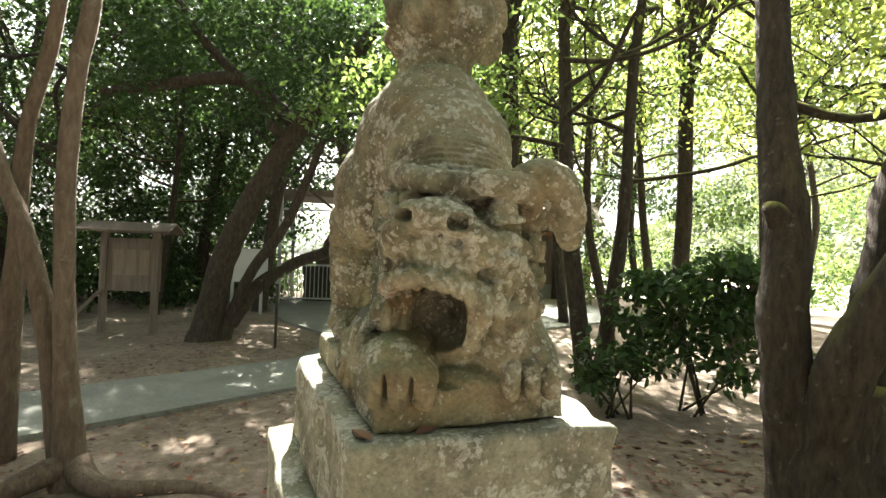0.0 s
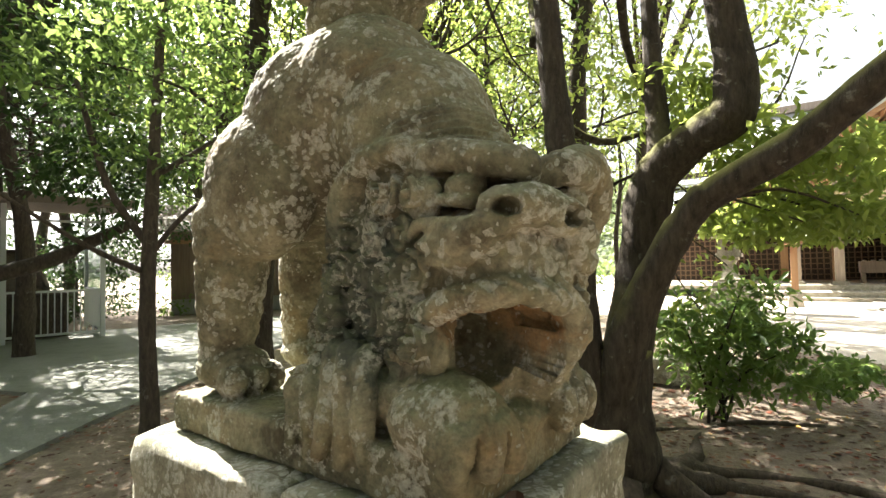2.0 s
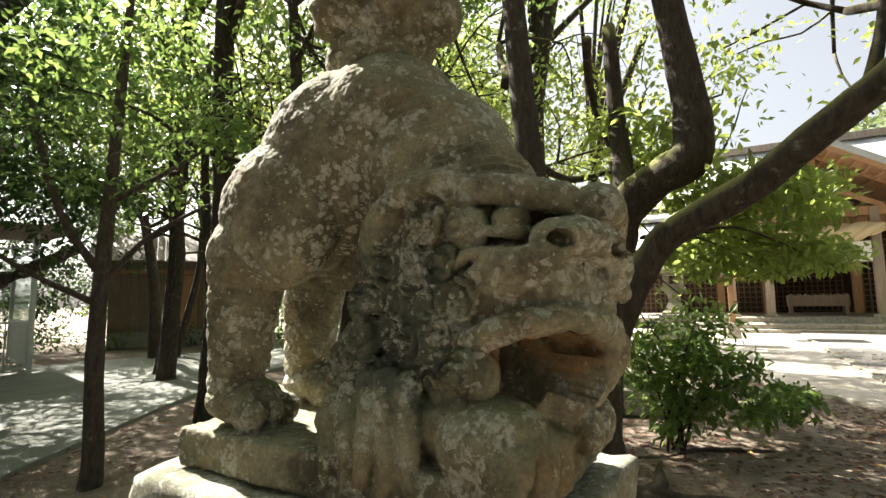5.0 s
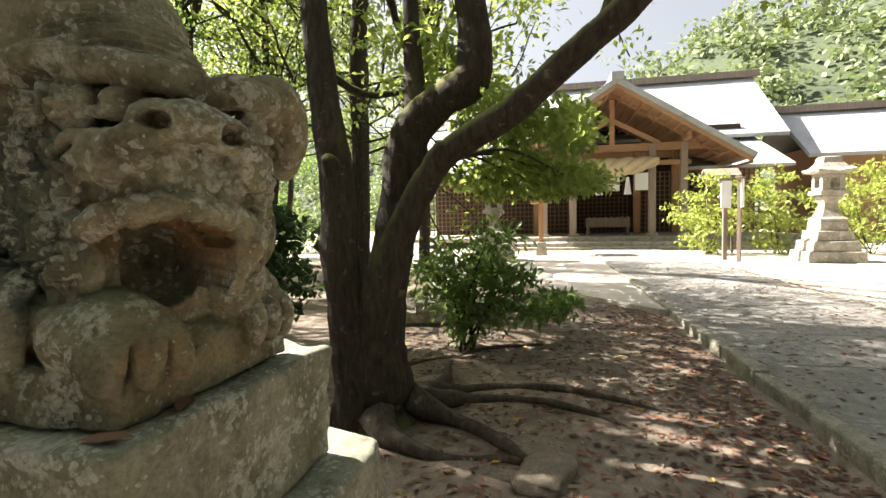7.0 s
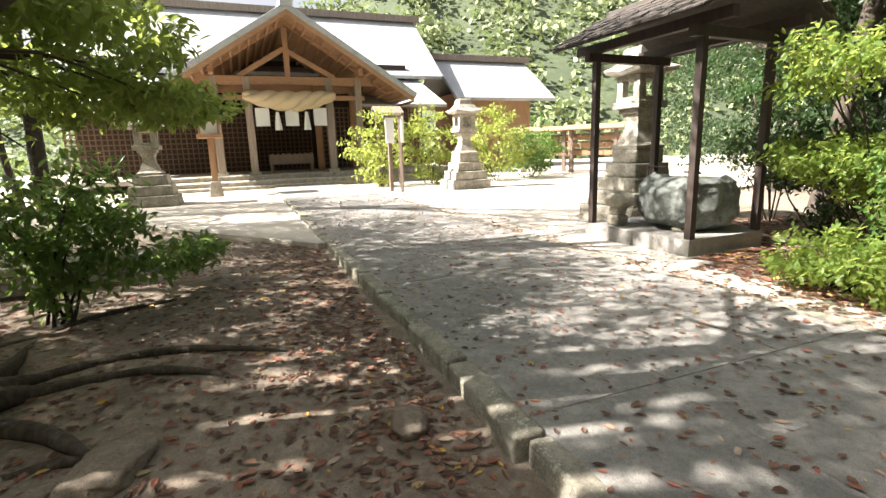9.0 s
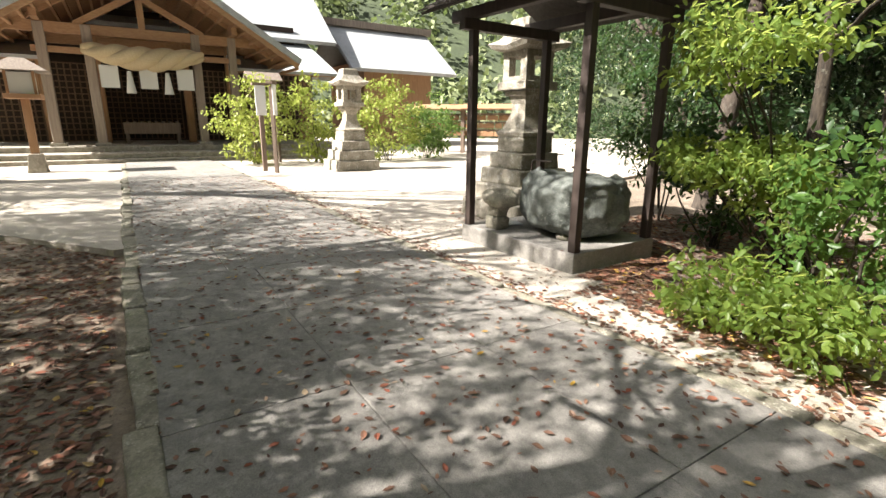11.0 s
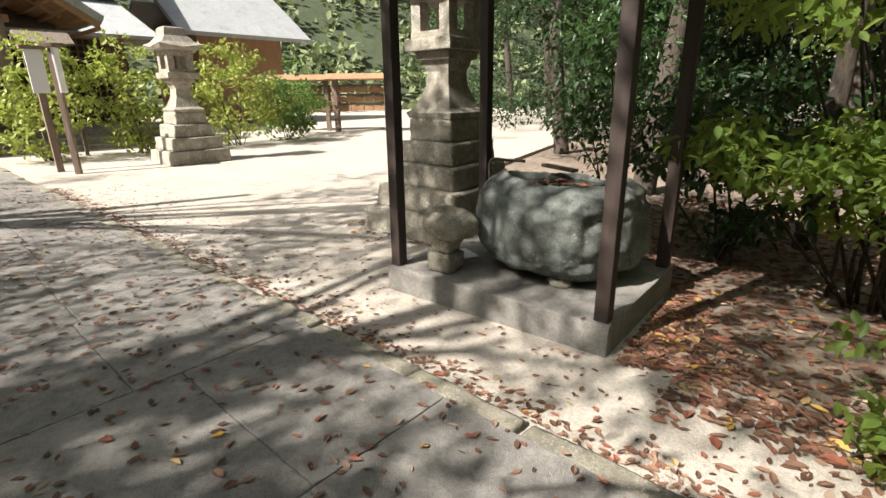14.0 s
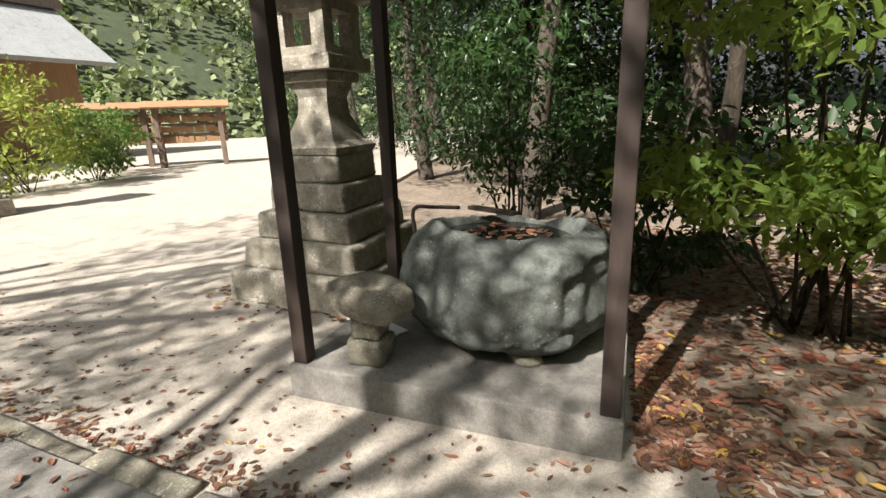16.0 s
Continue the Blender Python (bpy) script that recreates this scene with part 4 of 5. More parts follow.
thin = stems("slender_tree", "slender dark young tree beside the concrete path", [
    ([(-0.44, 5.76, -0.1), (-0.43, 5.76, 0.25), (-0.45, 5.77, 1.2), (-0.42, 5.77, 2.0), (-0.38, 5.78, 2.9), (-0.3, 5.8, 4.6)], [0.10, 0.08, 0.07, 0.065, 0.05, 0.03]),
    ([(-0.43, 5.77, 1.75), (-0.75, 5.75, 2.3), (-0.98, 5.7, 3.2)], [0.04, 0.03, 0.02]),
    ([(-0.44, 5.77, 1.65), (-0.1, 5.7, 2.1), (0.4, 5.6, 2.45)], [0.03, 0.022, 0.012]),
    ([(-0.44, 5.77, 1.5), (-0.9, 5.6, 1.75), (-1.5, 5.4, 2.2)], [0.03, 0.022, 0.012]),
    ([(-0.4, 5.77, 2.4), (0.1, 5.8, 2.8), (0.55, 5.8, 3.2)], [0.03, 0.022, 0.012]),
], BARKDARK)
leaf_cloud("crown", bushy(rg, (-0.4, 5.75, 3.4), (1.4, 0.9, 1.1), 60), [0.4] * 60, 36, 0.09, LEAFMID, thin, 33)

# ---- shrubs ----
sprays("camellia_bush", "dense dark glossy camellia bush behind the statue", bushy(rg, (2.75, 5.1, 0.95), (0.95, 0.6, 0.8), 64), [0.28] * 64, 44, 0.11, LEAFDARK, 41, foot=(2.7, 5.1, 0), long=1.8)
sprays("camellia_bush", "low dark bush at the foot of the slender trunks", bushy(rg, (1.75, 5.0, 0.45), (0.5, 0.4, 0.35), 16), [0.22] * 16, 30, 0.10, LEAFDARK, 42, foot=(1.8, 5.0, 0), long=1.8)
sprays("sapling", "bright-leaved sapling with drooping sprays beside the forked tree", bushy(rg, (4.15, 2.9, 0.75), (0.6, 0.8, 0.6), 56) + bushy(rg, (5.1, 2.45, 0.35), (0.6, 0.3, 0.2), 14), [0.27] * 70, 40, 0.105, LEAFMID, 43, foot=(4.1, 3.1, 0), long=2.6)
sprays("low_branch", "leafy horizontal branch reaching out of the forked tree", bushy(rg, (4.0, 2.2, 1.80), (1.2, 0.6, 0.16), 80) + bushy(rg, (3.1, 1.8, 2.15), (0.8, 0.5, 0.16), 36) + bushy(rg, (2.9, 2.5, 2.6), (0.8, 0.5, 0.3), 26), [0.22] * 142, 40, 0.085, LEAFBRIGHT, 44, foot=(2.46, 2.3, 1.9), long=2.4, category="branch")
sprays("evergreen_bush", "evergreen shrub with layered sprays of fresh light leaves", bushy(rg, (5.3, -4.3, 1.12), (1.0, 0.40, 0.24), 60) + bushy(rg, (4.9, -4.6, 0.75), (0.5, 0.3, 0.15), 14), [0.2] * 74, 32, 0.08, LEAFBRIGHT, 45, foot=(5.5, -5.1, 0), long=2.1)
sprays("evergreen_bush", "leafy branch hanging beside the pavilion's corner post", bushy(rg, (5.0, -4.0, 2.05), (0.8, 0.45, 0.38), 44) + bushy(rg, (5.9, -4.6, 2.2), (0.6, 0.35, 0.3), 20), [0.22] * 64, 28, 0.08, LEAFBRIGHT, 50, foot=(5.2, -5.2, 0), long=2.1)
sprays("evergreen_bush", "glossy evergreen shrub at the edge of the wood", bushy(rg, (4.0, -4.2, 0.85), (0.6, 0.4, 0.6), 46), [0.22] * 46, 32, 0.08, LEAFMID, 46, foot=(4.1, -4.3, 0), long=2.1)
sprays("evergreen_bush", "low spreading seedlings on the leaf litter", bushy(rg, (4.0, -3.55, 0.34), (0.75, 0.45, 0.28), 84), [0.18] * 84, 26, 0.07, LEAFBRIGHT, 47, foot=(4.3, -3.7, 0), long=2.0)
sprays("evergreen_bush", "shady bush at the pavilion's far corner", bushy(rg, (6.4, -5.1, 0.9), (0.7, 0.5, 0.7), 36), [0.3] * 36, 34, 0.10, LEAFDARK, 48, foot=(6.4, -5.1, 0))
sprays("evergreen_bush", "hanging dark foliage behind the basin", bushy(rg, (7.9, -5.3, 1.6), (0.9, 0.6, 1.0), 60), [0.32] * 60, 40, 0.09, LEAFDARK, 49, foot=(8.2, -5.6, 0), long=2.6)
for x, y, z, rx, rz, n, mt in ((18.7, 2.2, 1.5, 1.3, 1.5, 60, LEAFYELLOW), (19.3, 0.2, 1.6, 1.0, 1.6, 44, LEAFYELLOW), (20.2, -2.2, 1.5, 1.4, 1.5, 60, LEAFYELLOW), (21.6, -3.9, 1.1, 1.2, 1.1, 44, LEAFMID), (23.5, -4.6, 1.4, 1.0, 1.3, 30, LEAFMID)):
    sprays("court_shrub", "sunlit yellow-green shrub in the court beside a stone lantern", bushy(rg, (x, y, z), (rx, rx, rz), n), [0.42] * n, 40, 0.15, mt, int(x * 7), foot=(x, y, 0), group="shrubs of the court")

# undergrowth that closes the grove
und = []
while len(und) < 560:
    a = rg.uniform(-1.6, 1.05)
    r = rg.uniform(13, 27)
    x, y = r * math.sin(a) + 0.3, r * math.cos(a) + 1
    if (-4.6 < x < 5.0 and y < 19.5) or (x > 8.5 and y < 17) or y < 2:
        continue
    und.append((x, y, 5.2 * rg.random() ** 1.5 + 0.2))
shady = [p for p in und if p[0] < 0.5] + [(rg.uniform(-15, -5.4), rg.uniform(13.0, 20), 6.0 * rg.random() ** 1.4 + 0.2) for _ in range(330)]
tagged(leaf_cloud("undergrowth", shady, [0.95] * len(shady), 190, 0.15, LEAFDARK, None, 60), "dark undergrowth of evergreen shrubs in the deep grove", "undergrowth", kind="stuff")
und = [p for p in und if p[0] >= 0.5]
tagged(leaf_cloud("undergrowth", und[::2], [0.95] * len(und[::2]), 170, 0.17, LEAFMID, None, 61), "thick undergrowth of evergreen shrubs among the trees", "undergrowth", kind="stuff")
tagged(leaf_cloud("undergrowth", und[1::2], [0.95] * len(und[1::2]), 180, 0.15, LEAFDARK, None, 64), "darker glossy shrubs of the undergrowth among the trees", "undergrowth", kind="stuff")
und2 = []
for k in range(520):
    x = rg.uniform(-14, 34)
    y = rg.uniform(-20, -5.6) - max(0, (x - 9) * 0.32)
    if x > 9.5 and y > -9:
        continue
    und2.append((x, y, rg.uniform(0.3, 6.5)))
for k in range(130):
    und2.append((rg.uniform(7.8, 13.5), rg.uniform(-12.5, -7.8), rg.uniform(1.2, 7.0)))
for k in range(260):
    und2.append((rg.uniform(1.5, 12.5), rg.uniform(-19, -8.5), rg.uniform(0.2, 7.5)))
# the wood's deep shade comes from the LEAFSHADE leaf colour
tagged(leaf_cloud("undergrowth", und2, [1.0] * len(und2), 150, 0.15, LEAFSHADE, None, 62), "thick foliage of the wood beside the court, shade in its colour", "undergrowth", kind="stuff")

# ---- wooded hill ----
hv, hf, hc = [], [], []
nx, ny = 60, 40
for j in range(ny):
    for i in range(nx):
        x = 48 + 2.6 * j
        y = -120 + 5.2 * i
        e = min(1.0, j / 14.0)
        z = e * (24 + 7 * math.sin(y * 0.045 + 2.2) + 3 * noise.noise(Vector((x * 0.07, y * 0.07, 0)))) - 1
        hv.append((x, y, z))
        hc.append((x + rg.uniform(-1.2, 1.2), y + rg.uniform(-2.4, 2.4), z + rg.uniform(-0.5, 2.5)))
for j in range(ny - 1):
    for i in range(nx - 1):
        a = j * nx + i
        hf.append((a, a + 1, a + 1 + nx, a + nx))
tagged(raw("hill", hv, hf, HILLFLOOR, None, True), "wooded hill behind the shrine", "hill", kind="structure")
hc = [c for c in hc if c[2] > 0 and c[0] < 95]
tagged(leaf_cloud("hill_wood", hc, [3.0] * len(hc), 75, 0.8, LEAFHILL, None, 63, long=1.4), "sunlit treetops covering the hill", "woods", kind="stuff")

# ---- paved approach ----
approach = sheet("approach", xy((-9, -HALF), (14.5, -HALF), (14.5, HALF), (-9, HALF)), -0.06, 0.085, CONCRETE, "paved approach of worn grey concrete slabs", "pavement")

# ---- wash-basin pavilion ----
SLAB = Matrix.Translation((5.58, -3.0, 0)) @ pose(0, 0, 0, 0, 0, 25.0)
pav = empty("basin_pavilion", Matrix.Identity(4), label="open pavilion with dark posts and shingled gable roof", category="pavilion")
block("base_slab", (0.0, -1.3, 0.0, 1.74, 0.0, 0.25), CONCRETE, pav, 0.012, SLAB, jag=0.003, cuts=4)
for x, y in ((0.06, -0.07), (1.68, -0.07), (1.68, -1.23), (0.06, -1.23)):
    block("post", (x - 0.043, y - 0.043, 0.25, x + 0.043, y + 0.043, 2.66), BROWNPOST, pav, 0.008, SLAB)
for y in (-0.07, -1.23):
    block("beam", (-0.3, y - 0.05, 2.56, 2.04, y + 0.05, 2.68), BROWNPOST, pav, 0.008, SLAB)
for x in (0.06, 1.68):
    block("beam", (x - 0.05, -1.4, 2.44, x + 0.05, 0.1, 2.555), BROWNPOST, pav, 0.008, SLAB)
shingle = []
for k in range(4):
    bm = bmesh.new()
    box(bm, -0.096, -0.11, 0, 0.096, 0.11, 0.02 + 0.005 * k, bevel=0.004)
    me = bpy.data.meshes.new("shingle")
    bm.to_mesh(me)
    bm.free()
    me.materials.append(ROOFDARK)
    shingle.append(me)
sr = random.Random(6)
for turned in (0, 1):
    face = SLAB @ Matrix.Translation((0.87, -0.65, 0)) @ pose(0, 0, 0, 0, 0, 180 * turned)
    slope = block("roof_slope", (-1.2, -0.01, -0.03, 1.2, 1.16, -0.005), ROOFDARK, pav, 0.0, face @ Matrix.Translation((0, 0, 3.16)) @ pose(0, 0, 0, -27, 0, 0))
    for i in range(8):
        for j in range(12):
            ob = new("shingle", sr.choice(shingle))
            ob.matrix_world = face @ Matrix.Translation((0, 0, 3.16)) @ pose(0, 0, 0, -27, 0, 0) @ Matrix.Translation((-1.1 + 0.2 * j + 0.05 * (i % 2), 1.09 - 0.137 * i, sr.uniform(0, 0.008))) @ pose(0, 0, 0, 4, 0, sr.uniform(-2, 2))
            ob.parent = slope
block("ridge_cap", (-0.36, -0.72, 3.13, 2.1, -0.58, 3.21), ROOFDARK, pav, 0.01, SLAB)


def rock(name, c, r, seed, material, amount=0.16, flat=0.0, sub=5, square=0.7):
    bm = bmesh.new()
    bmesh.ops.create_icosphere(bm, subdivisions=sub, radius=1.0)
    for v in bm.verts:
        d = v.co.normalized()
        k = 1 + amount * noise.noise(d * 1.3 + Vector((seed, 0, 0))) + amount * 0.5 * noise.noise(d * 3.3 + Vector((0, seed, 0))) + 0.02 * noise.noise(d * 11) + 0.22 * amount * noise.noise(d * 5.5 + Vector((0, 0, seed))) + 0.012 * abs(noise.noise(d * 23))
        q = d * k
        q.x = math.copysign(abs(q.x) ** 0.85, q.x)
        q.y = math.copysign(abs(q.y) ** 0.85, q.y)
        q.z = math.copysign(abs(q.z) ** square, q.z)
        v.co = Vector((q.x * r[0], q.y * r[1], q.z * r[2])) + Vector(c)
        if flat and v.co.z < flat:
            v.co.z = flat
    return part(name, bm, material, None, "", True)


def hollow(ob, c, r, depth):
    """Sink a bowl into the top of a rock."""
    for v in ob.data.vertices:
        d = math.hypot((v.co.x - c[0]) / r[0], (v.co.y - c[1]) / r[1])
        if v.co.z > c[2] - 0.25 and d < 1.0:
            v.co.z -= depth * (1 - d ** 8)


basin = rock("stone_basin", (6.53, -3.38, 0.62), (0.61, 0.53, 0.37), 3.0, BASINROCK, 0.17, 0.251, 6, 0.58)
hollow(basin, (6.55, -3.42, 0.87), (0.46, 0.385), 0.18)
tagged(basin, "large rough grey rock hollowed out as a water basin", "basin")
bm = bmesh.new()
bmesh.ops.create_circle(bm, cap_ends=True, segments=32, radius=1.0, matrix=Matrix.Translation((6.55, -3.42, 0.845)) @ Matrix.Diagonal((0.44, 0.37, 1, 1)))
tagged(part("basin_water", bm, WATER), "dark still water with fallen leaves in the basin", "water")
small = empty("small_basin", Matrix.Identity(4), label="small hollowed stone basin on a short stone pillar", category="basin")
top = rock("bowl", (6.90, -2.66, 0.60), (0.27, 0.20, 0.10), 8.0, KERBSTONE, 0.14, 0.0, 4)
hollow(top, (6.87, -2.66, 0.68), (0.13, 0.10), 0.06)
top.parent = small
sp = Matrix.Translation((6.86, -2.62, 0)) @ pose(0, 0, 0, 0, 0, 30)
block("pillar", (-0.085, -0.085, 0.40, 0.085, 0.085, 0.51), KERBSTONE, small, 0.02, sp, jag=0.008, cuts=2, smooth=True)
block("pillar", (-0.10, -0.10, 0.25, 0.10, 0.10, 0.40), KERBSTONE, small, 0.025, sp, jag=0.01, cuts=2, smooth=True)
block("folded_sheet", (6.98, -2.98, 0.252, 7.22, -2.74, 0.262), WHITEBOARD, None, 0.002, Matrix.Identity(4), "", 0.002, 2)
tagged(bpy.data.objects["folded_sheet"], "white flat sheet lying on the slab", "sheet")
spout = empty("water_spout", Matrix.Identity(4), label="thin metal water pipe over the basin rim", category="pipe")
s = Soup()
s.tube([(6.95, -3.05, 0.86), (6.95, -3.05, 1.02), (6.85, -3.12, 1.03), (6.72, -3.2, 1.03)], [0.012, 0.012, 0.011, 0.011], 8, 4, 0.0)
raw("pipe", s.v, s.f, BROWNPOST, spout, True)
block("ladle_rest", (6.62, -3.62, 0.93, 7.0, -3.56, 0.955), BROWNPOST, spout, 0.004, Matrix.Identity(4))
tagged(rock("loose_stone", (6.22, -3.16, 0.275), (0.09, 0.07, 0.04), 5.0, KERBSTONE, 0.2, 0.251, 3), "small loose stone lying on the concrete slab", "stone")

# ---- stone lanterns ----
def lantern(name, at, tiers, turn, k, label):
    root = empty(name, Matrix.Translation(at) @ pose(0, 0, 0, 0, 0, turn), label=label, category="stone lantern", group="stone lanterns of the court")
    for h, z0, z1 in tiers:
        block("tier", (-h, -h, z0, h, h, z1), GRANITE, root, 0.03, jag=0.014, cuts=4, taper=0.96, smooth=True)
    z = tiers[-1][2]
    bm = bmesh.new()
    prof = ((0.25, 0.0), (0.27, 0.05), (0.21, 0.09), (0.135, 0.28), (0.125, 0.40), (0.15, 0.46), (0.16, 0.50))
    rings = [[bm.verts.new((k * r * sx, k * r * sy, z + k * h)) for sx, sy in ((-1, -1), (1, -1), (1, 1), (-1, 1))] for r, h in prof]
    for a, b in zip(rings, rings[1:]):
        for i in range(4):
            bm.faces.new((a[i], a[(i + 1) % 4], b[(i + 1) % 4], b[i]))
    bm.faces.new(rings[-1])
    part("shaft", bm, GRANITE, root)
    z += k * 0.5
    block("platform", (-0.2 * k, -0.2 * k, z, 0.2 * k, 0.2 * k, z + 0.07 * k), GRANITE, root, 0.015)
    block("platform", (-0.27 * k, -0.27 * k, z + 0.07 * k, 0.27 * k, 0.27 * k, z + 0.17 * k), GRANITE, root, 0.015)
    z += 0.17 * k
    f = 0.165 * k
    for sx in (-1, 1):
        for sy in (-1, 1):
            block("pillar", (sx * f - 0.055 * k, sy * f - 0.055 * k, z + 0.055 * k, sx * f + 0.055 * k, sy * f + 0.055 * k, z + 0.295 * k), GRANITE, root, 0.006)
    block("fire_box_floor", (-f - 0.06 * k, -f - 0.06 * k, z, f + 0.06 * k, f + 0.06 * k, z + 0.06 * k), GRANITE, root, 0.006)
    block("fire_box_head", (-f - 0.06 * k, -f - 0.06 * k, z + 0.29 * k, f + 0.06 * k, f + 0.06 * k, z + 0.36 * k), GRANITE, root, 0.006)
    z += 0.36 * k
    bm = bmesh.new()
    prof = ((0.34, 0.0, 0.04), (0.38, 0.05, 0.10), (0.28, 0.13, 0.14), (0.20, 0.24, 0.24), (0.17, 0.36, 0.36), (0.15, 0.38, 0.38))
    rings = []
    for r, hm, hc in prof:
        ring = []
        for i in range(8):
            a = i * math.pi / 4
            corner = i % 2 == 1
            rr = r * (1.38 if corner else 1.0)
            ring.append(bm.verts.new((k * rr * math.cos(a), k * rr * math.sin(a), z + k * (hc if corner else hm))))
        rings.append(ring)
    for a, b in zip(rings, rings[1:]):
        for i in range(8):
            bm.faces.new((a[i], a[(i + 1) % 8], b[(i + 1) % 8], b[i]))
    bm.faces.new(rings[0][::-1])
    bm.faces.new(rings[-1])
    part("roof", bm, GRANITE, root)
    return root


T1 = [(0.68, -0.02, 0.28), (0.57, 0.28, 0.52), (0.47, 0.52, 0.75), (0.375, 0.75, 0.98), (0.30, 0.98, 1.21)]
lan1 = lantern("stone_lantern", (8.62, -3.52, 0.05), T1, PATH_TURN, 1.15, "tall granite lantern on five stepped stone tiers")
lan2 = lantern("stone_lantern", (16.74, -0.88, 0.05), [(0.66, -0.02, 0.3), (0.55, 0.3, 0.58), (0.44, 0.58, 0.86), (0.35, 0.86, 1.12)], PATH_TURN, 1.25, "sunlit granite lantern on four stepped tiers by bushes")
lan3 = lantern("stone_lantern", (13.9, 8.0, 0.05), [(0.66, -0.02, 0.3), (0.55, 0.3, 0.58), (0.44, 0.58, 0.86)], PATH_TURN, 1.2, "granite lantern on stepped tiers half hidden by foliage")

# ---- worship hall ----
HALL = Matrix.Translation((23.4, 3.7, 0)) @ pose(0, 0, 0, 0, 0, PATH_TURN)
ROOFGREY = ground_mat("copper_roof", (0.50, 0.52, 0.52), (0.44, 0.46, 0.46), (0.55, 0.56, 0.56), 0.0)
STRAW = wood_mat("straw", (0.62, 0.50, 0.32), (0.42, 0.33, 0.2), (1, 1, 1), 30)
PAPER = Mat("white_cloth", 0.8).colour((0.62, 0.61, 0.57)).m
# back wall and lattice: the porch's inner shade is put into their wood colour
SHADEWALL = wood_mat("shaded_wall_wood", (0.06, 0.042, 0.03), (0.03, 0.02, 0.015))
SHADEWOOD = wood_mat("shaded_lattice", (0.20, 0.13, 0.085), (0.11, 0.07, 0.045))


def bar(bm, a, b, w, h):
    """A straight timber from a to b."""
    a, b = Vector(a), Vector(b)
    d = b - a
    q = d.to_track_quat("X", "Z").to_matrix().to_4x4()
    box(bm, 0, -w / 2, -h / 2, d.length, w / 2, h / 2, 0.008, Matrix.Translation(a) @ q)


def timber(name, a, b, w, h, material, root, m):
    bm = bmesh.new()
    bar(bm, a, b, w, h)
    bmesh.ops.transform(bm, matrix=m, verts=bm.verts)
    return part(name, bm, material, root)


def lattice(root, m, x, y0, y1, z0, z1, step=0.22):
    bm = bmesh.new()
    n = int((y1 - y0) / step)
    for i in range(n + 1):
        y = y0 + (y1 - y0) * i / n
        box(bm, x - 0.03, y - 0.025, z0, x + 0.03, y + 0.025, z1)
    k = int((z1 - z0) / step)
    for i in range(k + 1):
        z = z0 + (z1 - z0) * i / k
        box(bm, x - 0.02, y0, z - 0.025, x + 0.02, y1, z + 0.025)
    bmesh.ops.transform(bm, matrix=m, verts=bm.verts)
    part("lattice", bm, SHADEWOOD, root, "wooden lattice screen with porch shade in its colour")


def hall():
    root = empty("worship_hall", Matrix.Identity(4), label="wooden shrine hall with gabled porch and thick straw rope", category="shrine")
    H = HALL
    block("stone_step", (-2.6, -2.4, 0, 12, 8.4, 0.18), GRANITE, root, 0.015, H)
    block("stone_step", (-2.1, -1.9, 0.18, 12, 7.9, 0.34), GRANITE, root, 0.015, H)
    block("stone_step", (-0.7, -4.5, 0.34, 12, 12.5, 0.52), GRANITE, root, 0.015, H)
    for y in (0.0, 1.3, 4.7, 6.0):
        block("column", (-0.15, y - 0.15, 0.52, 0.15, y + 0.15, 4.6), GREYCOLUMN, root, 0.03, H)
        block("column_base", (-0.24, y - 0.24, 0.52, 0.24, y + 0.24, 0.64), GRANITE, root, 0.02, H)
    for y in (-0.4, 1.4, 4.6, 6.4):
        block("column", (3.0, y - 0.15, 0.52, 3.3, y + 0.15, 5.0), CEDAR, root, 0.03, H)
    timber("tie_beam", (0, -1.2, 4.45), (0, 7.2, 4.45), 0.24, 0.34, CEDARH, root, H)
    timber("tie_beam", (0, -0.3, 3.75), (0, 6.3, 3.75), 0.14, 0.2, CEDARH, root, H)
    timber("king_post", (0, 3.0, 4.6), (0, 3.0, 6.6), 0.22, 0.22, CEDAR, root, H)
    for s in (1, -1):
        timber("brace", (0, 3.0 + 2.0 * s, 4.6), (0, 3.0 + 0.1, 5.75), 0.16, 0.2, CEDARH, root, H)
        timber("rafter", (-0.05, 3.0 + 4.6 * s, 3.95), (-0.05, 3.0, 6.85), 0.16, 0.26, CEDARH, root, H)
        timber("bargeboard", (-1.62, 3.0 + 5.2 * s, 3.62), (-1.62, 3.0, 6.95), 0.08, 0.36, CEDARH, root, H)
        for k in range(14):
            timber("purlin", (-1.5, 3.0 + s * (0.35 + 0.37 * k), 6.78 - 0.637 * (0.35 + 0.37 * k)), (9.0, 3.0 + s * (0.35 + 0.37 * k), 6.78 - 0.637 * (0.35 + 0.37 * k)), 0.1, 0.1, CEDARH, root, H)
        timber("side_beam", (-0.9, 3.0 + 3.0 * s, 4.75), (3.2, 3.0 + 3.0 * s, 4.75), 0.2, 0.26, CEDARH, root, H)
        m = H @ Matrix.Translation((0, 3.0, 7.05)) @ Matrix.Diagonal((1, s, 1, 1)) @ pose(0, 0, 0, -32.5, 0, 0)
        bm = bmesh.new()
        box(bm, -1.75, -0.02, -0.10, 9.5, 6.2, 0.12, 0.02)
        bmesh.ops.transform(bm, matrix=m, verts=bm.verts)
        bmesh.ops.recalc_face_normals(bm, faces=bm.faces)
        part("roof_slope", bm, ROOFGREY, root, "pale grey roof covering")
        bm = bmesh.new()
        box(bm, -1.6, -0.02, -0.13, 9.4, 6.1, -0.105)
        bmesh.ops.transform(bm, matrix=m, verts=bm.verts)
        bmesh.ops.recalc_face_normals(bm, faces=bm.faces)
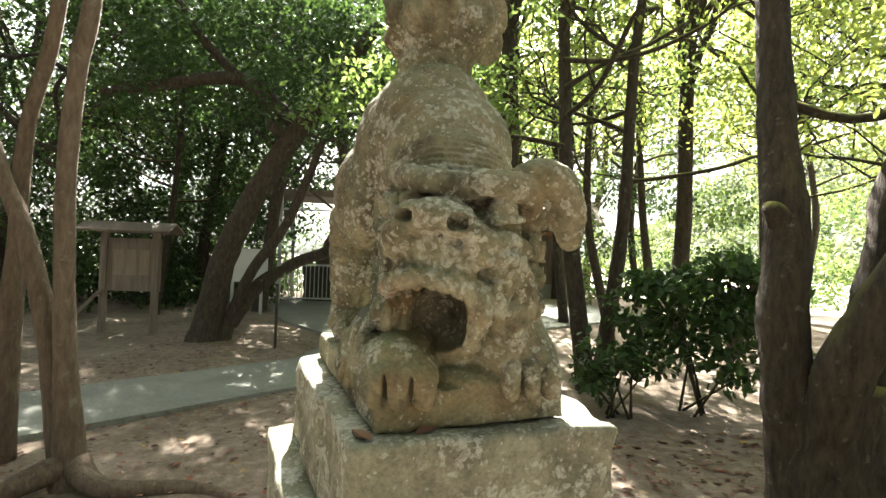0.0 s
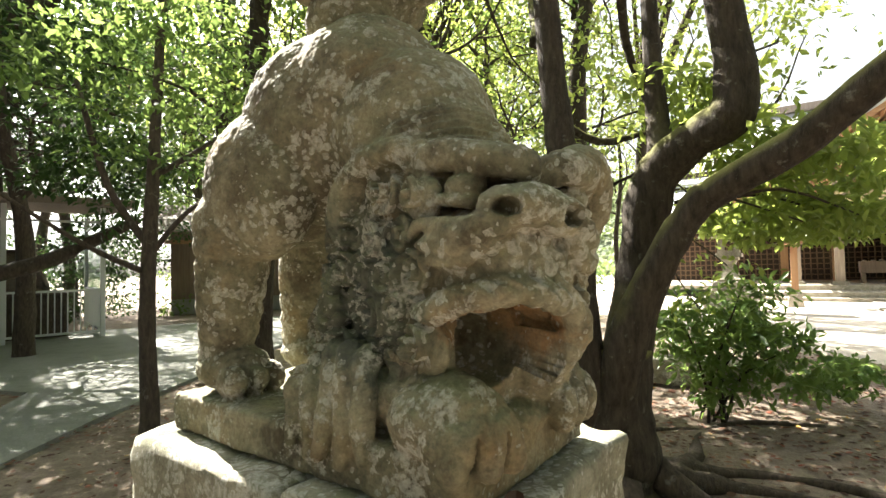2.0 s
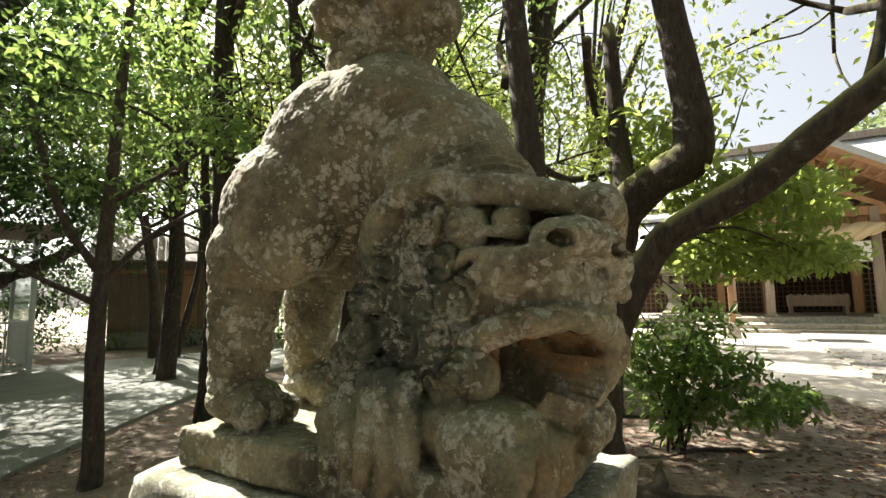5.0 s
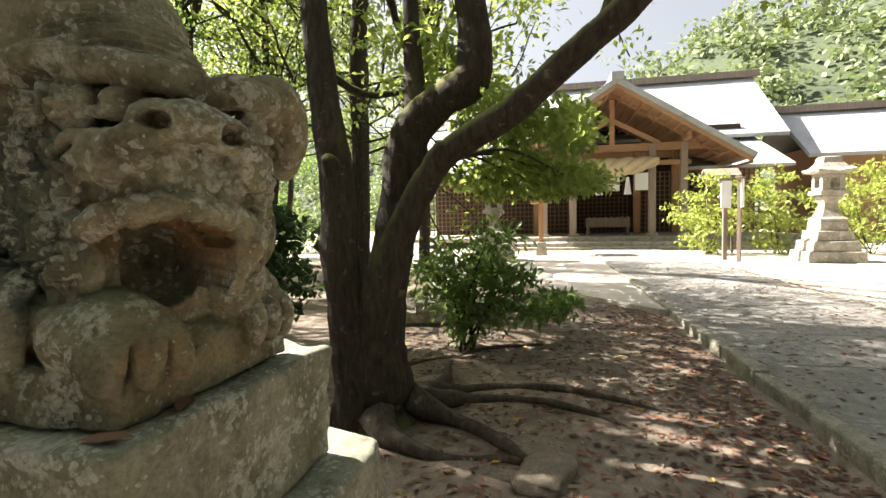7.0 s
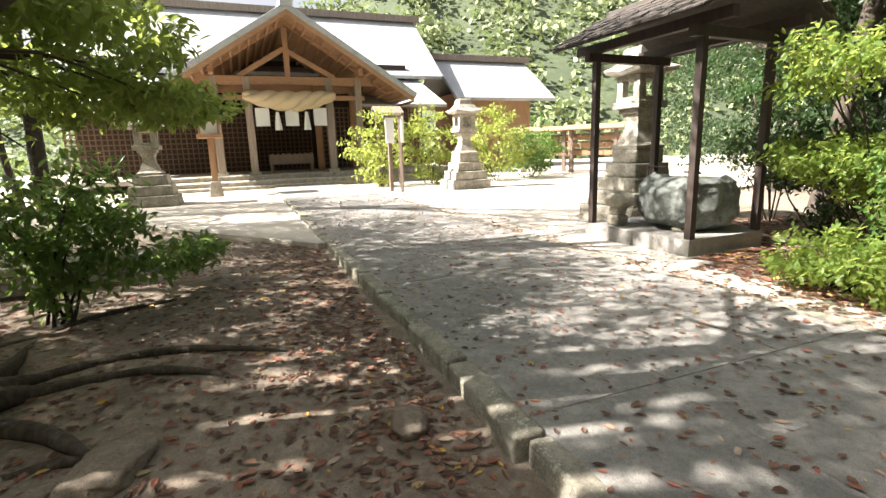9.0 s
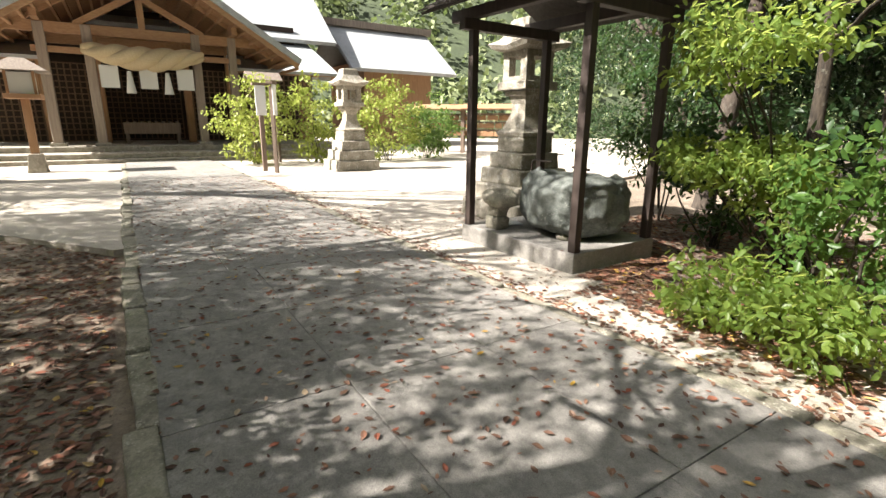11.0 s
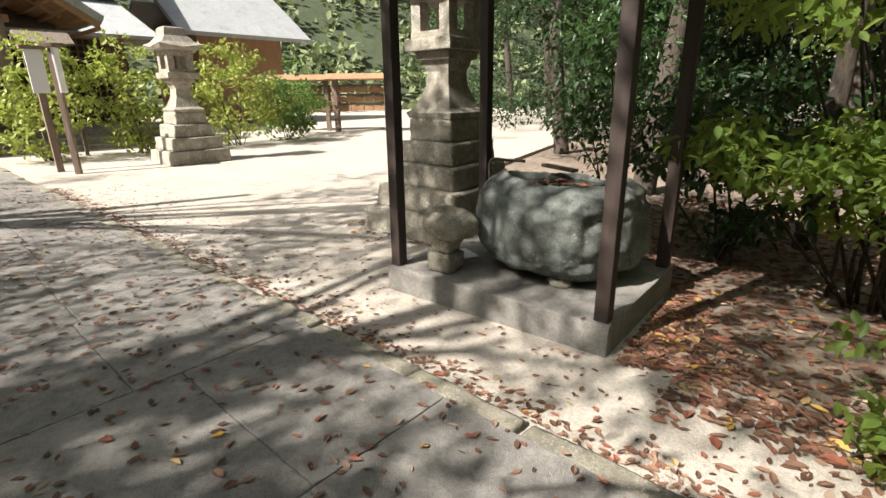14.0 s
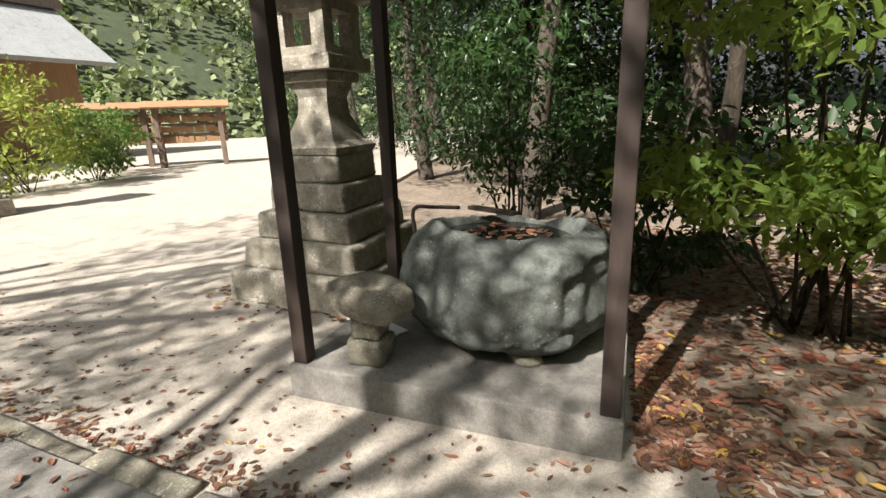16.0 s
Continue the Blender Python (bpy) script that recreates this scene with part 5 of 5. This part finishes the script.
        part("roof_lining", bm, CEDARH, root, "orange-brown wooden soffit boards")
    block("ridge_cap", (-1.9, 2.75, 7.02, 9, 3.25, 7.35), ROOFGREY, root, 0.03, H)
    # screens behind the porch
    block("back_wall", (5.6, -4.2, 0.52, 5.75, 12.4, 6.2), SHADEWALL, root, 0.0, H)
    lattice(root, H, 3.15, -4.2, 1.2, 0.6, 3.6)
    lattice(root, H, 3.15, 4.8, 12.2, 0.6, 3.6)
    lattice(root, H, 5.4, 1.5, 4.5, 0.6, 3.6)
    block("gable_wall", (3.1, -1.0, 4.3, 3.22, 7.0, 5.0), CEDARH, root, 0.0, H)
    for y0, y1 in ((-4.6, -0.6), (6.6, 12.6)):
        block("head_beam", (3.0, y0, 3.6, 3.3, y1, 3.9), CEDARH, root, 0.01, H)
        m = H @ Matrix.Translation((2.0, 0, 3.75)) @ pose(0, 0, 0, 0, -22, 0)
        block("side_roof", (-0.6, y0 - 0.4, 0, 7.5, y1 + 0.3, 0.14), ROOFGREY, root, 0.01, m)
        block("side_soffit", (-0.55, y0 - 0.35, -0.05, 4.0, y1 + 0.25, -0.004), CEDARH, root, 0.0, m)
    # twisted straw rope with tassels and cloth
    for strand in range(3):
        s = Soup()
        pts, rad = [], []
        for i in range(61):
            t = i / 60
            y = 1.1 + 3.8 * t
            r = 0.10 + 0.25 * math.sin(math.pi * t) ** 0.6
            a = t * 11 + strand * 2.094
            pts.append((-0.35 + 0.55 * r * math.cos(a), y, 3.82 - 0.25 * math.sin(math.pi * t) + 0.55 * r * math.sin(a)))
            rad.append(r * 0.72)
        v, f = tube_rings(pts, rad, 10)
        s.add(v, f)
        ob = raw("straw_rope", [H @ Vector(q) for q in s.v], s.f, STRAW, root, True)
    for y in (1.8, 3.0, 4.2):
        block("cloth", (-0.37, y - 0.28, 2.55, -0.35, y + 0.28, 3.30), PAPER, root, 0.0, H, "white hanging cloth")
    for y in (2.4, 3.6):
        bm = bmesh.new()
        r = bmesh.ops.create_cone(bm, cap_ends=True, segments=12, radius1=0.16, radius2=0.06, depth=0.75, matrix=H @ Matrix.Translation((-0.5, y, 2.75)))
        bmesh.ops.recalc_face_normals(bm, faces=bm.faces)
        part("tassel", bm, PAPER, root, "white straw tassel")
    return root


hall()

offering = empty("offering_box", Matrix.Identity(4), label="wooden slatted offering box on short legs", category="box")
block("body", (1.3, 2.0, 0.9, 2.0, 4.0, 1.35), PLANK, offering, 0.02, HALL)
for k in range(8):
    block("slat", (1.28, 2.05 + 0.25 * k, 1.35, 2.02, 2.13 + 0.25 * k, 1.41), PLANK, offering, 0.006, HALL)
for y in (2.1, 3.9):
    block("leg", (1.35, y - 0.06, 0.52, 1.95, y + 0.06, 0.9), PLANK, offering, 0.006, HALL)


def rear_hall(name, a, b0, b1, zr, ze, depth, label):
    root = empty(name, Matrix.Identity(4), label=label, category="shrine")
    m = HALL
    block("wall", (a - depth + 1.2, b0 + 1.2, 0.2, a + depth - 1.2, b1 - 1.2, ze + 0.6), CEDAR, root, 0.0, m)
    ang = math.atan2(zr - ze, depth)
    ln = math.hypot(zr - ze, depth)
    for s in (1, -1):
        mm = m @ Matrix.Translation((a, 0, zr)) @ Matrix.Diagonal((s, 1, 1, 1)) @ Matrix.Rotation(ang, 4, "Y")
        bm = bmesh.new()
        box(bm, 0, b0, -0.22, ln, b1, 0, 0.02)
        bmesh.ops.transform(bm, matrix=mm, verts=bm.verts)
        bmesh.ops.recalc_face_normals(bm, faces=bm.faces)
        part("roof_slope", bm, ROOFGREY, root)
    block("ridge_cap", (a - 0.35, b0 - 0.3, zr - 0.05, a + 0.35, b1 + 0.3, zr + 0.35), GREYWOOD, root, 0.03, m)
    return root


rear_hall("main_hall", 10.2, -6.4, 13, 9.7, 5.6, 5.0, "main shrine hall with a broad sunlit grey roof")
rear_hall("side_hall", 9.0, -14.2, -7.2, 7.2, 4.4, 4.0, "smaller shrine hall with a grey gabled roof")

# ---- kerb stones along the approach ----
kerb_mesh = []
kr = random.Random(3)
for k in range(5):
    bm = bmesh.new()
    box(bm, -0.5, -0.07, -0.2, 0.5, 0.07, 0.0, bevel=0.02, jag=0.012, cuts=2)
    me = bpy.data.meshes.new("kerb_stone")
    bm.to_mesh(me)
    bm.free()
    me.materials.append(KERBSTONE)
    me.polygons.foreach_set("use_smooth", [True] * len(me.polygons))
    kerb_mesh.append(me)
for side, s0, s1 in ((1, -6.0, 14.0), (-1, -6.0, 14.0)):
    row = empty("kerb", Matrix.Identity(4), label="row of worn kerb stones edging the approach", category="kerb", kind="structure")
    s = s0
    while s < s1:
        ln = kr.uniform(0.55, 0.95)
        ob = new("kerb_stone", kr.choice(kerb_mesh))
        q = on_path(s + ln / 2, side * (HALF + 0.055 + kr.uniform(-0.02, 0.02)), 0.10 + kr.uniform(-0.012, 0.012) - (0.012 if side < 0 else 0))
        ob.matrix_world = Matrix.Translation(q) @ pose(0, 0, 0, kr.uniform(-3, 3), 0, PATH_TURN + kr.uniform(-2.5, 2.5)) @ Matrix.Diagonal((ln - 0.02, kr.uniform(0.85, 1.15), 1, 1))
        ob.parent = row
        s += ln

# joints of the approach: slabs a little proud of the bed, laid askew
slab_bed = tagged(empty("slabs", Matrix.Identity(4)), "large worn concrete slabs of the approach", "pavement", kind="structure")
i = 0
s = -6.0
while s < 14.2:
    ln = kr.uniform(1.15, 1.35)
    w = -HALF
    cut = kr.uniform(-0.35, 0.35)
    for w0, w1 in ((-HALF, -0.43 + 0.4 * cut), (-0.43 + 0.4 * cut, 0.45 + 0.4 * cut), (0.45 + 0.4 * cut, HALF)):
        bm = bmesh.new()
        box(bm, 0.003, w0 + 0.003, -0.03, ln - 0.003, w1 - 0.003, 0.009 + kr.uniform(-0.0015, 0.0015), bevel=0.005, m=Matrix.Translation((s, 0, 0)))
        bmesh.ops.transform(bm, matrix=Matrix.Translation(on_path(0, 0, 0.085)) @ pose(0, 0, 0, 0, 0, PATH_TURN), verts=bm.verts)
        part("slab", bm, CONCRETE, slab_bed)
    s += ln

# ---- stones, stumps and roots on the earth ----
for k, (x, y, r, h) in enumerate(((2.35, -0.05, 0.13, 0.05), (1.62, -0.12, 0.20, 0.05), (2.05, 1.30, 0.22, 0.05), (1.25, 1.45, 0.2, 0.14), (-1.05, 2.2, 0.25, 0.05))):
    ob = rock("earth_stone", (x, y, 0.0), (r, r * 0.7, h), k * 3.7, SOIL if h < 0.06 else KERBSTONE, 0.3, 0.0, 4)
    tagged(ob, "low rounded lump half sunk in the earth", "stone", "half-sunk stones")
for k in range(6):
    p = Vector((4.95 + 0.12 * k, 4.4 - 0.2 * k, 0.0))
    bm = bmesh.new()
    box(bm, -0.26, -0.11, 0, 0.26, 0.11, 0.16, 0.03, jag=0.02, cuts=2)
    bmesh.ops.transform(bm, matrix=Matrix.Translation(p + Vector((0, 0, 0.15 * (k % 2)))) @ pose(0, 0, 0, 0, 0, -62 + 8 * (k % 3)), verts=bm.verts)
    tagged(part("stacked_stone", bm, PEDESTAL, None, "", True), "mossy stone of a low tumbled wall", "stone", "tumbled wall")

# ---- fallen leaves ----
def litter(name, spots, size, seed, label):
    rg2 = np.random.default_rng(seed)
    V, F = [], []
    for (x, y, z) in spots:
        L_ = size * rg2.uniform(0.5, 1.25)
        W_ = L_ * rg2.uniform(0.35, 0.6)
        a = rg2.uniform(0, 6.283)
        c, s_ = math.cos(a), math.sin(a)
        tilt = rg2.normal() * 0.35
        curl = rg2.uniform(0.05, 0.3)
        o = len(V)
        for u, v, h in ((-0.5, 0, 0.1), (-0.15, 0.5, curl), (0.25, 0.38, curl), (0.55, 0, 0.12), (0.25, -0.38, curl), (-0.15, -0.5, curl), (0.05, 0, 0.0)):
            lx, ly = u * L_, v * W_
            V.append((x + lx * c - ly * s_, y + lx * s_ + ly * c, z + 0.004 + h * W_ + max(-0.3, tilt) * ly * 0.5 + abs(tilt) * W_ * 0.12))
        for k in range(6):
            F.append((o + k, o + (k + 1) % 6, o + 6))
    ob = raw(name, V, F, LITTER)
    return tagged(ob, label, "leaves", kind="stuff")


lr = random.Random(12)


def ground_z(x, y):
    d = Vector((x, y, 0)) - Vector((6.0, -0.45, 0))
    s, w = d.dot(AX), d.dot(BX)
    if abs(w) < HALF:
        return 0.095, s, w
    if w < 0:
        return 0.055, s, w
    return (0.057 if s > 4.6 else ground_height(x, y)), s, w


spots = []
while len(spots) < 9000:
    x, y = lr.uniform(0.2, 9), lr.uniform(-3.2, 4.5)
    z, s, w = ground_z(x, y)
    if w < HALF + 0.2 or s > 5.0:
        continue
    near = math.exp(-((w - HALF - 0.35) / 0.5) ** 2)
    if lr.random() < 0.35 + near:
        spots.append((x, y, z))
litter("leaf_litter", spots, 0.062, 1, "brown and red fallen leaves on the bare earth")
spots = []
while len(spots) < 3400:
    s, w = lr.uniform(-6, 9), lr.uniform(-1.3, 1.3)
    p = on_path(s, w, 0)
    k = 0.5 + 0.5 * noise.noise(Vector((p.x * 1.3, p.y * 1.3, 0)))
    if lr.random() < 0.25 + 0.6 * k:
        spots.append((p.x, p.y, 0.094))
litter("leaf_litter", spots, 0.052, 2, "scattered dry leaves lying on the slabs")
spots = []
while len(spots) < 2900:
    s, w = lr.uniform(-5, 8), -1.42 - abs(lr.gauss(0, 0.7))
    if lr.random() < 0.6:
        w = -1.42 - abs(lr.gauss(0, 0.10))
    p = on_path(s, w, 0)
    q = SLAB.inverted() @ p
    inside = -0.02 < q.x < 1.76 and -1.32 < q.y < 0.02
    if inside and lr.random() < 0.9:
        continue
    spots.append((p.x, p.y, 0.252 if inside else 0.055))
litter("leaf_litter", spots, 0.045, 3, "dry leaves gathered along the kerb and on the sand")
spots = []
while len(spots) < 7500:
    x, y = lr.uniform(3.0, 8.5), lr.uniform(-7.5, -3.2)
    q = SLAB.inverted() @ Vector((x, y, 0))
    if (-0.05 < q.x < 1.8 and q.y > -1.36) or (q.x > 1.8 and q.y > -1.8) or q.y > -0.3:
        continue
    d = Vector((x, y, 0)) - Vector((6.0, -0.45, 0))
    s, w = d.dot(AX), d.dot(BX)
    bare = (s < 2.2 and w < -3.55) or (s < -1.45 and w < -2.4)
    spots.append((x, y, ground_height(x, y) if bare else 0.056))
while len(spots) < 10000:
    i = lr.choice((0, 0, 1, 1, 1, 2, 2))
    a, c = Vector(SAND_EDGE[i]), Vector(SAND_EDGE[i + 1])
    d = (c - a).normalized()
    off = lr.gauss(-0.08, 0.2)
    e = a.lerp(c, lr.random()) + Vector((-d.y, d.x)) * off
    p = on_path(e.x, e.y, 0)
    q = SLAB.inverted() @ p
    if -0.05 < q.x < 1.8 and -1.36 < q.y < 0.05:
        continue
    spots.append((p.x, p.y, 0.057 if off < 0.06 else ground_height(p.x, p.y) + 0.01))
litter("leaf_litter", spots, 0.075, 4, "deep brown leaf litter under the bushes")
spots = [(lr.uniform(-4.5, 1.2), lr.uniform(1.8, 9), 0.0) for _ in range(3600)]
spots = [(x, y, max(ground_height(x, y), 0.0) + 0.004) for x, y, _ in spots]
litter("leaf_litter", spots, 0.06, 5, "fallen leaves on the earth behind the statue")
spots = [L(0.03, 0.045, 1.108), L(0.17, 0.03, 1.108), L(0.57, 0.12, 1.108), L(0.24, 0.62, 1.21), L(0.30, 0.56, 1.21), L(0.26, 0.50, 1.21), L(0.34, 0.66, 1.21), L(0.2, 0.55, 1.21)]
litter("leaf_litter", [tuple(p) for p in spots], 0.085, 6, "a few dry leaves lying on the pedestal")
spots = [(6.55 + lr.uniform(-0.26, 0.26), -3.42 + lr.uniform(-0.22, 0.22), 0.847) for _ in range(70)]
litter("leaf_litter", spots, 0.075, 7, "reddish leaves floating in the basin")

# ---- notice posts, wooden lamp and votive racks in the court ----
sign = empty("notice_post", Matrix.Translation((16.3, 1.55, 0.05)) @ pose(0, 0, 0, 0, 0, PATH_TURN), label="narrow white notice board on a wooden post", category="sign")
block("post", (-0.05, -0.06, 0, 0.05, 0.06, 2.3), PLANK, sign, 0.008)
block("board", (-0.09, -0.14, 1.55, -0.05, 0.14, 2.35), WHITEBOARD, sign, 0.01)
block("cap", (-0.11, -0.2, 2.35, 0.08, 0.2, 2.42), PLANK, sign, 0.01)
sign2 = copy_thing(sign, Matrix.Translation((15.75, 1.15, 0.05)) @ pose(0, 0, 0, 0, 0, PATH_TURN + 60))
tagged(sign2, "wooden notice post seen edge-on")
roofed = empty("roofed_notice", Matrix.Translation((19.4, 1.95, 0.05)) @ pose(0, 0, 0, 0, 0, PATH_TURN), label="notice board under a small pale pitched roof", category="sign")
for y in (-0.5, 0.5):
    block("post", (-0.04, y * 0.8 - 0.04, 0, 0.04, y * 0.8 + 0.04, 2.65), PLANK, roofed, 0.008)
block("board", (-0.02, -0.36, 1.3, 0.02, 0.36, 2.4), PLANK, roofed, 0.004)
for sg in (1, -1):
    block("roof_slope", (0, -0.55, -0.03, 0.5, 0.55, 0.03), GREYWOOD, roofed, 0.01, Matrix.Translation((0, 0, 2.95)) @ pose(0, 0, 0, 0, 0, 0 if sg > 0 else 180) @ pose(0, 0, 0, 0, 33, 0))

lamp = empty("wooden_lamp", Matrix.Translation((16.4, 7.4, 0.05)) @ pose(0, 0, 0, 0, 0, PATH_TURN), label="wooden lantern with a small roof on a post", category="lamp")
block("foot", (-0.22, -0.22, 0, 0.22, 0.22, 0.5), GRANITE, lamp, 0.03, taper=0.7)
block("post", (-0.09, -0.09, 0.5, 0.09, 0.09, 1.9), CEDAR, lamp, 0.01)
block("tray", (-0.38, -0.38, 1.9, 0.38, 0.38, 2.02), CEDARH, lamp, 0.01)
block("pane", (-0.27, -0.27, 2.02, 0.27, 0.27, 2.55), PAPER, lamp, 0.0)
for sx in (-0.28, 0.28):
    for sy in (-0.28, 0.28):
        block("frame", (sx - 0.03, sy - 0.03, 2.02, sx + 0.03, sy + 0.03, 2.58), CEDAR, lamp, 0.004)
block("roof", (-0.62, -0.62, 2.58, 0.62, 0.62, 2.9), GREYWOOD, lamp, 0.01, taper=0.25)


def votive_rack(at, turn, label):
    root = empty("votive_rack", Matrix.Translation(at) @ pose(0, 0, 0, 0, 0, turn), label=label, category="rack", group="votive racks")
    for x in (-1.0, 1.0):
        for y in (-0.25, 0.25):
            block("post", (x - 0.08, y - 0.08, 0, x + 0.08, y + 0.08, 2.0), PLANK, root, 0.01)
    for z in (1.05, 1.4, 1.75):
        block("rail", (-1.2, -0.03, z, 1.2, 0.03, z + 0.08), PLANK, root, 0.006)
    for sg in (0, 180):
        block("roof_slope", (-1.35, 0, -0.03, 1.35, 0.62, 0.03), CEDARH, root, 0.01, Matrix.Translation((0, 0, 2.22)) @ pose(0, 0, 0, 0, 0, sg) @ pose(0, 0, 0, -20, 0, 0))
    vr = random.Random(int(at[0] * 10))
    for z in (1.02, 1.37, 1.72):
        for k in range(13):
            x = -1.1 + 0.18 * k + vr.uniform(-0.03, 0.03)
            for y in (-0.07, 0.07):
                block("votive_plaque", (x - 0.085, y - 0.012, z - 0.2, x + 0.085, y + 0.012, z + vr.uniform(-0.05, 0.05)), CEDARH, root, 0.0)
    return root


votive_rack((23.7, -7.2, 0.05), 68, "wooden rack hung with many small votive plaques")
votive_rack((25.4, -5.2, 0.05), 72, "second roofed rack crowded with wooden plaques")

# ---- behind the statue: notice board, glazed shelter, wooden house ----
board = empty("notice_board", Matrix.Translation((-5.5, 8.65, 0)) @ pose(0, 0, 0, 0, 0, 8), label="weathered wooden notice board with a small roof", category="notice board")
for x in (-0.42, 0.42):
    block("post", (x - 0.05, -0.05, -0.05, x + 0.05, 0.05, 1.75), GREYWOOD, board, 0.006)
block("back", (-0.5, 0.0, 0.72, 0.5, 0.04, 1.65), GREYWOOD, board, 0.004)
for x in (-0.2, 0.02, 0.24):
    block("notice", (x - 0.08, -0.012, 1.0, x + 0.08, -0.003, 1.45), GREYCOLUMN, board, 0.0)
for sg in (0, 180):
    block("roof_slope", (-0.75, 0, -0.02, 0.75, 0.42, 0.02), GREYWOOD, board, 0.006, Matrix.Translation((0, 0, 1.92)) @ pose(0, 0, 0, 0, 0, sg) @ pose(0, 0, 0, -22, 0, 0))
stay = Matrix.Translation((-0.42, -0.05, 0.75)) @ pose(0, 0, 0, 0, 0, 200) @ pose(0, 0, 0, 0, 50, 0)
block("stay", (0, -0.03, -0.03, 1.0, 0.03, 0.03), GREYWOOD, board, 0.004, stay)

plaque = empty("white_sign", Matrix.Translation((-4.7, 11.8, 0)), label="white board on two thin posts behind the leaning tree", category="sign")
for x in (-0.35, 0.35):
    block("post", (x - 0.03, 0.02, -0.05, x + 0.03, 0.08, 1.6), STEEL, plaque, 0.004)
block("board", (-0.5, 0.0, 0.75, 0.5, 0.02, 1.55), WHITEBOARD, plaque, 0.002)
stake = tagged(block("wooden_stake", (-2.6, 7.7, -0.05, -2.56, 7.74, 1.0), BARKDARK, None, 0.01), "thin dark stake standing beside the path", "stake")

shelter = empty("glazed_shelter", Matrix.Identity(4), label="glass-walled shelter with steel posts, railing and low roof", category="shelter")
SH = Matrix.Translation((-1.2, 14.9, 0.02)) @ pose(0, 0, 0, 0, 0, 100)
for x, y in ((0, 0), (0, 1.8), (0, 3.6), (3.0, 0), (3.0, 3.6)):
    block("post", (x - 0.05, y - 0.05, 0, x + 0.05, y + 0.05, 3.1), STEEL, shelter, 0.006, SH)
for y0, y1 in ((0.06, 1.74), (1.86, 3.54)):
    p = block("glass_pane", (-0.008, y0, 1.15, 0.008, y1, 2.7), GLASS, shelter, 0.0, SH)
    p.visible_shadow = False
p = block("glass_pane", (0.06, -0.008, 1.15, 2.94, 0.008, 2.7), GLASS, shelter, 0.0, SH)
p.visible_shadow = False
for z in (0.12, 1.1, 2.72):
    block("rail", (-0.03, 0, z, 0.03, 3.6, z + 0.05), STEEL, shelter, 0.004, SH)
    block("rail", (0, -0.03, z, 3.0, 0.03, z + 0.05), STEEL, shelter, 0.004, SH)
for k in range(30):
    block("baluster", (-0.012, 0.12 * k + 0.06, 0.17, 0.012, 0.12 * k + 0.084, 1.1), STEEL, shelter, 0.0, SH)
for k in range(24):
    block("baluster", (0.12 * k + 0.1, -0.012, 0.17, 0.12 * k + 0.124, 0.012, 1.1), STEEL, shelter, 0.0, SH)
block("roof", (-0.6, -0.6, 3.1, 3.6, 4.2, 3.28), GREYWOOD, shelter, 0.02, SH @ pose(0, 0, 0, 0, -3, 0))
block("dark_base", (0.8, 0.6, 0.0, 2.4, 3.0, 1.05), BARKDARK, shelter, 0.05, SH, jag=0.05, cuts=3)
block("shrouded_form", (1.1, 0.9, 1.05, 2.1, 2.7, 2.1), PLANK, shelter, 0.2, SH, jag=0.08, cuts=4, taper=0.6, smooth=True)

house = empty("wooden_house", Matrix.Identity(4), label="small weathered timber house on a concrete footing", category="house")
HO = Matrix.Translation((0.55, 20.6, 0)) @ pose(0, 0, 0, 0, 0, -8)
block("footing", (0, 0, 0, 5.0, 4.0, 0.55), PATHCONC, house, 0.02, HO)
for k in range(9):
    block("wall_board", (0.02 + 0.2 * k, -0.02, 0.55, 0.21 + 0.2 * k, 0.04, 3.0), PLANK, house, 0.004, HO)
block("wall", (0, 0.04, 0.55, 5.0, 4.0, 3.0), PLANK, house, 0.0, HO)
block("door", (1.9, -0.03, 0.55, 2.7, 0.02, 2.5), CEDAR, house, 0.01, HO, "reddish sliding door")
for k in range(12):
    block("lattice_bar", (2.9 + 0.16 * k, -0.04, 0.9, 2.95 + 0.16 * k, 0.0, 2.4), GREYWOOD, house, 0.0, HO)
block("beam", (-0.2, -0.06, 2.55, 5.2, 0.03, 2.7), CEDARH, house, 0.006, HO)
for k in range(5):
    bm = bmesh.new()
    for j in range(26):
        box(bm, -0.6 + 0.25 * j, 0, 0, -0.36 + 0.25 * j, 0.6, 0.06, 0.008, pose(0, -0.75 + 0.55 * k, 2.92 + 0.25 * k, 24, 0, 0))
    bmesh.ops.transform(bm, matrix=HO, verts=bm.verts)
    part("tile_course", bm, GREYWOOD, house)
